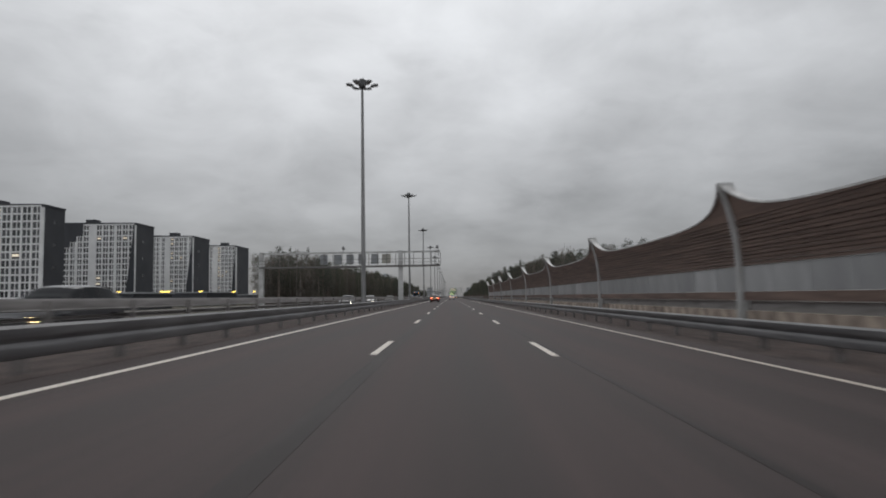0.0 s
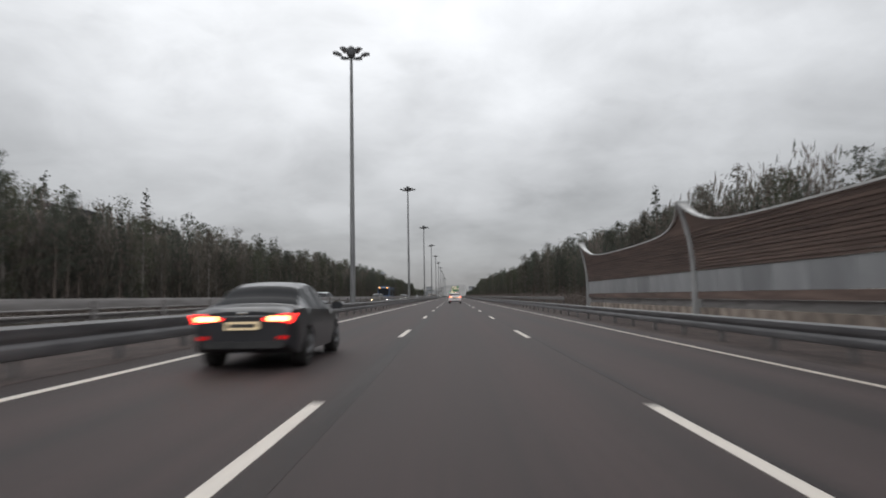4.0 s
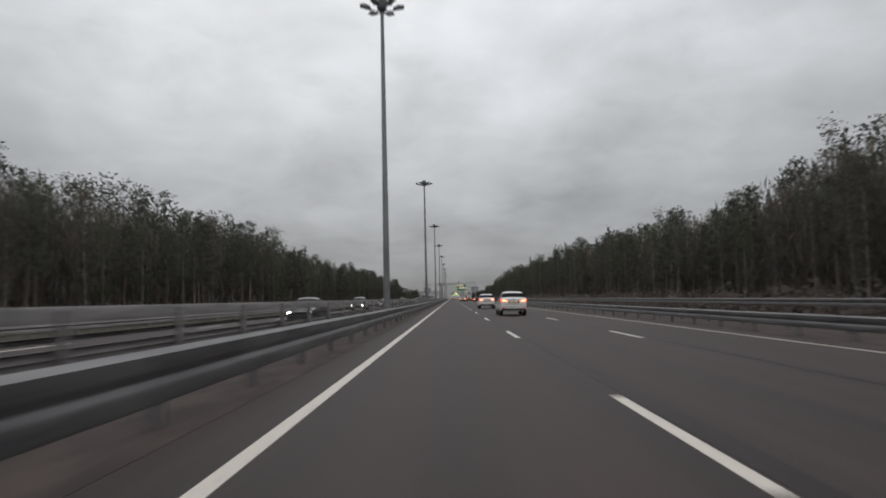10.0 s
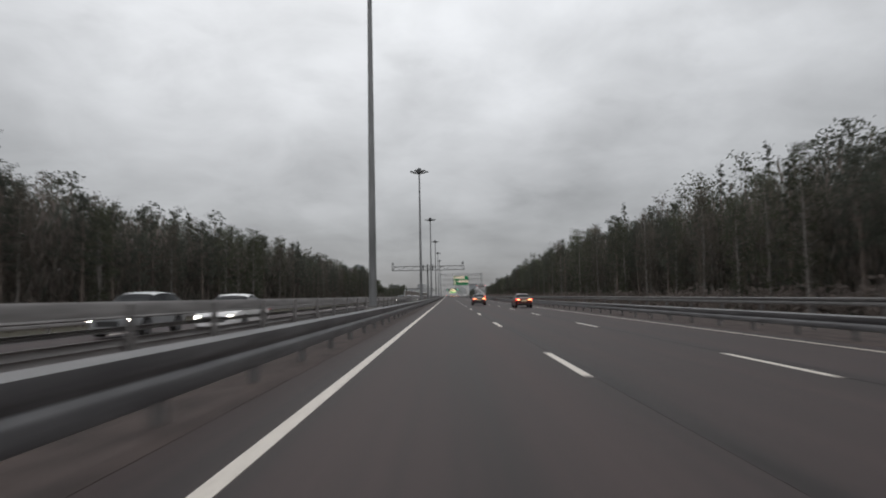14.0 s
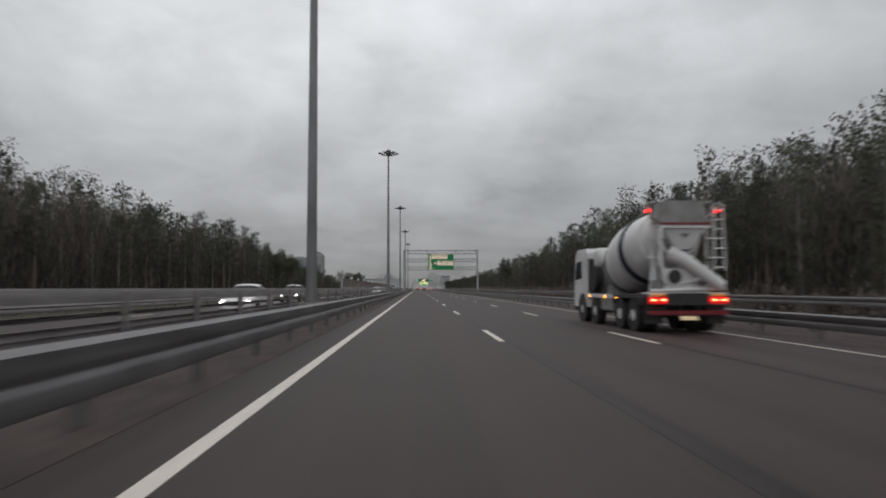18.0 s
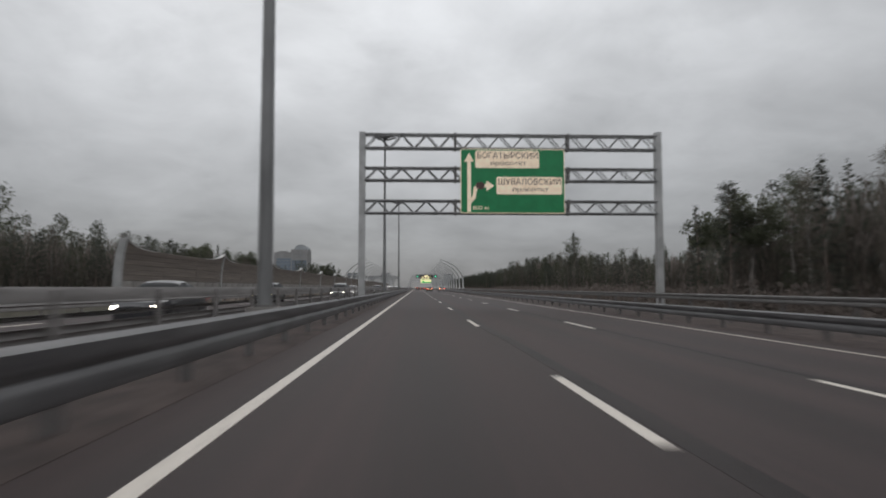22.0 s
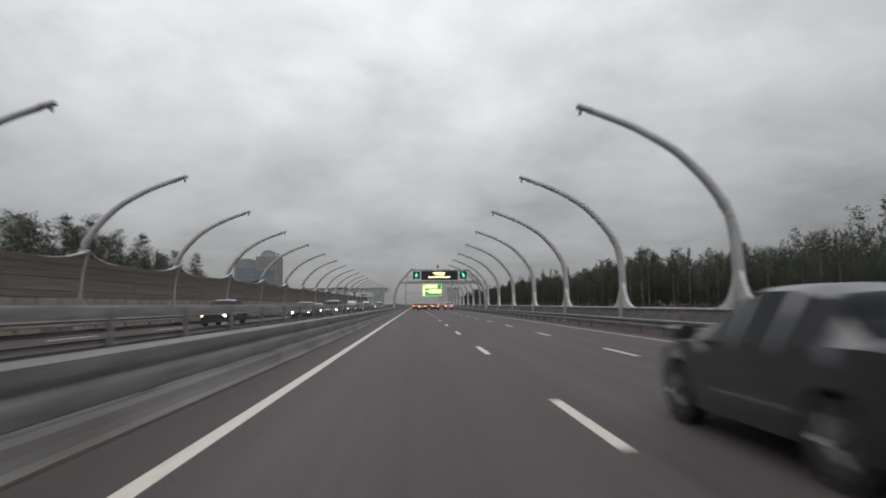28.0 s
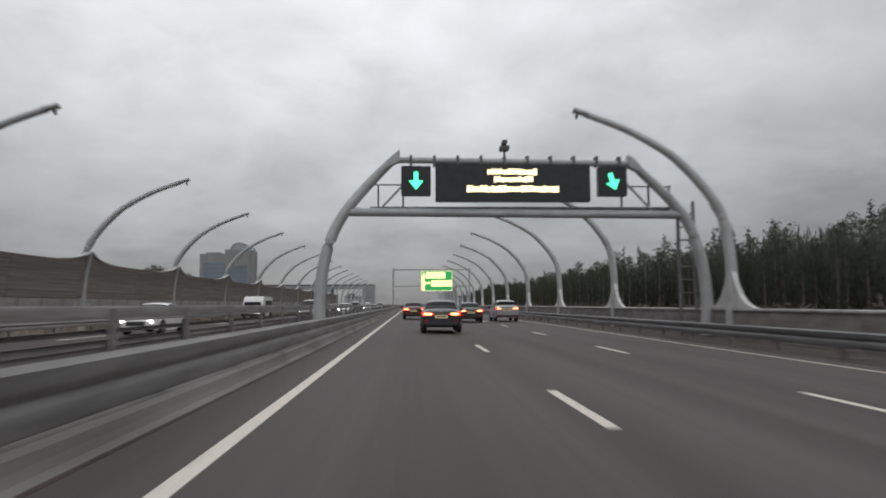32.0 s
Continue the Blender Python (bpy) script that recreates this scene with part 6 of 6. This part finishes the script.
part("chute", ch, DRUM, t, "worn pale chute", smooth=True)
part("chute_arm", Shape().tube([(-0.5, 0.25, 1.4), (0.45, 0.05, 1.65)], [0.06, 0.06], 8), DRUM, t)
ld = part("ladder", Shape().tube([(0.92, 0.2, 1.9), (0.92, 0.25, 3.9), (0.92, 0.55, 4.0)], [0.03, 0.03, 0.03], 6), TRUCK_WHITE, t)
part("stile", Shape().tube([(1.24, 0.2, 1.9), (1.24, 0.25, 3.9), (1.24, 0.55, 4.0)], [0.03, 0.03, 0.03], 6), TRUCK_WHITE, ld)
for k in range(7):
    part("rung", Shape().tube([(0.92, 0.2, 2.0 + 0.29 * k), (1.24, 0.2, 2.0 + 0.29 * k)], [0.02, 0.02], 5), TRUCK_WHITE, ld)
for sgn in (-1, 1):
    part("top_light", Shape().bevel_box(sgn * 1.08 - 0.07, sgn * 1.08 + 0.07, 0.2, 0.28, 3.68, 3.75, 0.015), TAIL, t, "lit red top light")
    part("light_arm", Shape().tube([(sgn * 0.8, 0.4, 3.5), (sgn * 1.1, 0.3, 3.85)], [0.025, 0.025], 6), TRUCK_WHITE, t)
    lb = part("tail_light", Shape().bevel_box(sgn * 0.92 - 0.27, sgn * 0.92 + 0.27, -0.06, 0.04, 0.90, 1.12, 0.03), REFLECTOR, t, "lit red tail light")
    for dx in (-0.14, 0.14):
        part("lamp", Shape().bevel_box(sgn * 0.92 + dx - 0.10, sgn * 0.92 + dx + 0.10, -0.075, -0.06, 0.97, 1.07, 0.035), TAIL, lb)
        part("lamp_core", Shape().bevel_box(sgn * 0.92 + dx - 0.065, sgn * 0.92 + dx + 0.065, -0.082, -0.075, 0.995, 1.045, 0.02), TAIL_HOT, lb)
    part("turn_light", Shape().bevel_box(sgn * 0.92 - 0.2, sgn * 0.92 + 0.2, -0.04, 0.04, 1.14, 1.19, 0.01), AMBER_OFF, t, "amber reflector")
    part("flap", Shape().box(sgn * 0.95 - 0.28, sgn * 0.95 + 0.28, 0.25, 0.28, 0.30, 0.86), PLASTIC, t)
part("rear_box", Shape().bevel_box(-0.62, 0.62, 0.0, 0.5, 0.86, 1.22, 0.03), PLASTIC, t)
part("hose_reel", Shape().tube([(0.35, 0.02, 1.62), (0.75, 0.0, 1.62)], [0.13, 0.13], 12), TRUCK_GREY, t, smooth=True)
part("cross_tube", Shape().tube([(-1.1, 0.05, 1.28), (1.15, 0.05, 1.36)], [0.06, 0.06], 8), DRUM, t, smooth=True)
part("drain_pipe", Shape().tube([(-0.75, 0.1, 3.2), (-0.8, 0.05, 2.2), (-0.62, 0.05, 1.5)], [0.07, 0.06, 0.06], 8), TRUCK_WHITE, t, smooth=True)
part("rear_panel", Shape().bevel_box(-0.66, 0.66, 0.15, 0.4, 1.22, 1.95, 0.04), TRUCK_WHITE, t)
part("valve_box", Shape().bevel_box(-0.98, -0.70, 0.1, 0.38, 1.24, 1.62, 0.03), TRUCK_GREY, t)
part("fender_plate", Shape().bevel_box(-1.2, 1.2, 0.02, 0.6, 1.19, 1.24, 0.012), TRUCK_WHITE, t)
part("water_pipe", Shape().tube([(0.72, 0.12, 1.3), (0.75, 0.1, 2.0), (0.58, 0.12, 2.4)], [0.035] * 3, 6), TRUCK_GREY, t, smooth=True)
part("mixer_mouth", Shape().tube([(0.0, 0.7, 2.95), (0.0, 0.42, 2.75)], [0.5, 0.42], 16), TRUCK_GREY, t, "dark drum mouth")
part("control_wheel", Shape().tube([(-0.35, 0.04, 1.72), (-0.35, 0.1, 1.72)], [0.2, 0.2], 16), PLASTIC, t)
part("underrun_bar", Shape().bevel_box(-1.2, 1.2, -0.05, 0.08, 0.58, 0.70, 0.02), RED_STRIPE, t, "red and white underrun bar")
part("plate", Shape().box(-0.26, 0.26, -0.06, -0.03, 0.42, 0.54), PLATE, t)

# ---- apartment blocks beyond the oncoming carriageway ----
FACADE = material("pale_facade", (0.78, 0.78, 0.78), 0.7, dark=(0.64, 0.64, 0.645), scale=0.12, bump=0.1, bump_scale=3)
FACADE_DARK = material("charcoal_facade", (0.032, 0.034, 0.042), 0.65, dark=(0.045, 0.047, 0.055), scale=0.1, bump=0.1, bump_scale=3)
WINDOW = material("dark_window", (0.045, 0.048, 0.055), 0.15, dark=(0.10, 0.10, 0.105), scale=0.3, vary=0.5)
WINDOW_LIT = material("lit_window", (0.6, 0.5, 0.35), 0.3, emit=(1.0, 0.90, 0.76), power=0.55)


def apartment_block(x0, x1, y0, y1, floors, cols, seed, label, stepped=False, slant=0.0):
    rng = random.Random(seed)
    fh, z0 = 43.0 / floors, -1.0
    top = z0 + 44.0
    t = thing("apartment_building", (0, 0, 0), label, "building", "apartment blocks")
    part("wall", Shape().prism([(x0, z0), (x1, z0), (x1, top - 0.6), (x0, top)], y0 + 0.5, y1), FACADE_DARK, t, "charcoal wall")
    part("roof_edge", Shape().prism([(x0 - 0.3, top - 0.05), (x1 + 0.3, top - 0.65), (x1 + 0.3, top + 0.2), (x0 - 0.3, top + 0.9)], y0 + 0.2, y1 + 0.2), FACADE_DARK, t)
    part("roof_hut", Shape().box(x0 + 12, x0 + 17, y0 + 6, y0 + 12, top - 0.5, top + 3.0), FACADE_DARK, t)
    w = (x1 - x0) / cols
    slab = Shape().box(x0, x1 - 0.4, y0, y0 + 0.7, -0.34, 0.34).mesh("floor_band", [FACADE])
    for k in range(floors + 1):
        part("floor_band", slab, None, t, at=(0, 0, z0 + 1.0 + k * fh * 0.985))
    for c in range(cols + 1):
        wide = 0.42 if c % 6 != 3 else 0.8
        part("pier", Shape().box(x0 + c * w - wide, x0 + c * w + wide, y0 - 0.1, y0 + 0.7, z0, top - 1.2), FACADE, t)
    part("stair_strip", Shape().box(x0 + (cols // 2 - 0.9) * w, x0 + (cols // 2 + 0.0) * w, y0 - 0.2, y0 + 0.7, z0, top - 0.8), FACADE, t, "pale plain strip")
    me = Shape().box(0.25, w - 0.25, 0.28, 0.5, 0.35, fh - 0.35).box(w / 2 - 0.22, w / 2 + 0.22, 0.2, 0.28, 0.35, fh - 0.35, 1).mesh("window", [WINDOW, FACADE])
    lit = Shape().box(0.9, w - 0.9, -0.3, 0.5, 1.3, fh - 1.0).mesh("window_lit", [WINDOW_LIT])
    stair_col = cols // 2
    for c in range(cols):
        for k in range(floors):
            if stepped and c < 4 and k > floors - 6 + c:
                continue
            is_lit = (c == stair_col and rng.random() < 0.5) or rng.random() < 0.02
            part("window", lit if is_lit else me, None, t, "lit window" if is_lit else "", at=(x0 + c * w, y0, z0 + 1.0 + k * fh * 0.985))
    side = Shape().box(-0.1, 0.12, 0, 2.6, 0, 1.5).mesh("side_window", [WINDOW])
    for k in range(2, floors, 3):
        part("side_window", side, None, t, at=(x1, y0 + 8, z0 + k * fh))
    if slant:
        part("slanted_corner", Shape().prism([(x1 - 0.2, top - 0.7), (x1 + 0.05, z0), (x1 - slant, z0)], y0 - 0.5, y0 + 0.6), FACADE_DARK, t, "charcoal slanted corner")
    if stepped:
        st_ = Shape()
        for c in range(4):
            st_.box(x0 + c * w - 0.1, x0 + (c + 1) * w + 0.1, y0 - 0.3, y0 + 0.8, z0 + 1 + (floors - 5 + c) * fh * 0.985, top + 0.3)
        part("dark_corner", st_, FACADE_DARK, t, "charcoal stepped corner")
    return t


apartment_block(-207, -168, 253, 269.5, 13, 9, 1, "apartment block with a pale window grid and a charcoal side")
apartment_block(-205, -163, 324, 346, 14, 12, 2, "apartment block with a stepped charcoal corner and pale window grid", True, 5.0)
apartment_block(-192, -162, 399, 428, 14, 10, 3, "apartment block with pale window grid and charcoal side", slant=5.0)
apartment_block(-187, -161, 480, 512, 14, 9, 4, "apartment block with pale window grid further off", slant=3.5)
LAMP_Y = material("yellow_lamp", (0.9, 0.6, 0.1), 0.4, emit=(1.0, 0.72, 0.12), power=3.0)
for x, y, z, w in ((-118, 260, 4.6, 4.0), (-120, 225, 4.2, 1.6), (-118, 300, 5.0, 1.6), (-115, 340, 5.2, 1.4), (-116, 380, 5.6, 1.4), (-119, 205, 3.6, 1.4)):
    st_ = thing("shop_sign", (x, y, 0), "small glowing yellow sign at street level by the apartment blocks", "sign")
    part("board", Shape().bevel_box(-w / 2, w / 2, 0, 0.3, z, z + 0.7, 0.05), LAMP_Y, st_)
    part("post", Shape().bevel_box(-0.1, 0.1, 0.05, 0.25, -1.2, z, 0.02), POST, st_)
# distance haze is put into this colour, a lighter grey
FAR_WALL = material("hazed_concrete", (0.34, 0.35, 0.36), 0.8, dark=(0.26, 0.27, 0.28), scale=0.1)
for x, y, w, h in ((-80, 150, 22, 4.0), (-85, 215, 30, 4.6), (-90, 300, 26, 4.2)):
    b = thing("low_building", (x, y, -1), "low dark service building beyond the oncoming carriageway", "building")
    part("wall", Shape().box(-8, 8, -w / 2, w / 2, 0, h), FACADE_DARK, b)
    part("roof", Shape().box(-8.4, 8.4, -w / 2 - 0.4, w / 2 + 0.4, h, h + 0.4), FAR_WALL, b)

# ---- far things at the end of the bridge ----
# blue glass is lightened to paint in the haze over the far tower
GLASS_BLUE = material("hazed_blue_glass", (0.21, 0.25, 0.30), 0.25, dark=(0.16, 0.19, 0.23), scale=0.05)
GLASS_PALE = material("pale_glass", (0.42, 0.45, 0.47), 0.25, dark=(0.36, 0.38, 0.40), scale=0.1)
b = thing("office_tower", (-158, 1690, -1.5), "far office block with blue glass and a round crown", "building")
b.scale = (1.75, 1.75, 1.48)
# tower grey is paled too, as if seen through haze
TOWER = material("hazed_tower_concrete", (0.33, 0.325, 0.325), 0.8, dark=(0.25, 0.245, 0.245), scale=0.15)
part("low_wing", Shape().box(-27.5, -13.4, 0, 20, 0, 36.6).box(-25.5, -18, 4, 12, 36.6, 38.0), TOWER, b, "grey lower wing")
part("high_wing", Shape().box(-13.4, 0, -0.5, 20, 0, 39.4), TOWER, b, "grey higher wing")
part("glass_front", Shape().box(-25.4, -13.6, -0.35, 0.0, 0, 30.5), GLASS_BLUE, b, "blue glass front")
part("glass_front", Shape().box(-12.8, -0.8, -0.85, -0.5, 0, 28.5), GLASS_BLUE, b, "blue glass front")
crown = Shape()
for yy in (0.5, 9.5, 18.5):
    crown.tube([(-5.6 + 4.9 * math.cos(math.pi * k / 14), yy, 39.3 + 4.6 * math.sin(math.pi * k / 14)) for k in range(15)], [0.3] * 15, 6)
part("crown_frame", crown, FAR_WALL, b, "round crown frame")
part("crown_glass", Shape().prism([(-5.6 + 4.7 * math.cos(math.pi * k / 14), 39.3 + 4.4 * math.sin(math.pi * k / 14)) for k in range(15)], 0.6, 18.4), GLASS_PALE, b, "pale crown glass")
part("white_mark", Shape().box(-5.8, -5.3, -1.1, -0.86, 31.5, 38.5).box(-10.5, -0.8, -1.1, -0.86, 33.0, 33.4), FAR_WALL, b)
band = Shape().box(-25.4, -13.6, -0.45, -0.35, 0, 0.35).mesh("floor_band", [TOWER])
band2 = Shape().box(-12.8, -0.8, -0.95, -0.85, 0, 0.35).mesh("floor_band", [TOWER])
for k in range(9):
    part("floor_band", band, None, b, at=(0, 0, 2.5 + 3.2 * k))
    part("floor_band", band2, None, b, at=(0, 0, 3 + 3.2 * k))
b = thing("overpass", (0, 1420, 0), "far grey overpass crossing the motorway", "bridge")
part("deck", Shape().box(-90, -19, 0, 9, 10.5, 12.2), FAR_WALL, b)
for x in (-76, -62, -44, -24):
    part("pier", Shape().box(x - 0.8, x + 0.8, 3, 6, -1, 10.5), FAR_WALL, b)
part("rail", Shape().box(-90, -19, 0, 0.2, 12.2, 13.2), POST, b)
rng = random.Random(77)
for k in range(26):
    x = -330 + k * 17 + rng.uniform(-5, 5)
    if -60 < x < 50:
        continue
    h = rng.uniform(12, 30)
    b = thing("far_building", (x, 1900 + rng.uniform(-60, 160), -1.5), "far hazy grey city block on the horizon", "building", "far city blocks")
    w = rng.uniform(10, 22)
    part("wall", Shape().box(-w / 2, w / 2, 0, 14, 0, h), FAR_WALL, b)
    part("roof", Shape().box(-w / 2 - 0.3, w / 2 + 0.3, -0.3, 14.3, h, h + 1.2), FACADE_DARK, b)
# lone tall spruce and alders behind the verge
for v, x, y, h in ((1, 24, 96.1, 9.6), (9, 24.6, 87.5, 8.6), (5, 24, 80.6, 7.8), (2, 26, 109.5, 9.4), (6, 27, 70, 8.4), (4, 26, 118, 9.2), (10, 27, 128, 9.4), (9, 42.4, 909.6, 16.4), (12, 43.2, 910.6, 15.0), (14, 41.6, 911.2, 13.6)):
    single_tree(v, x, y, -0.9, h / 15, 40 * v)
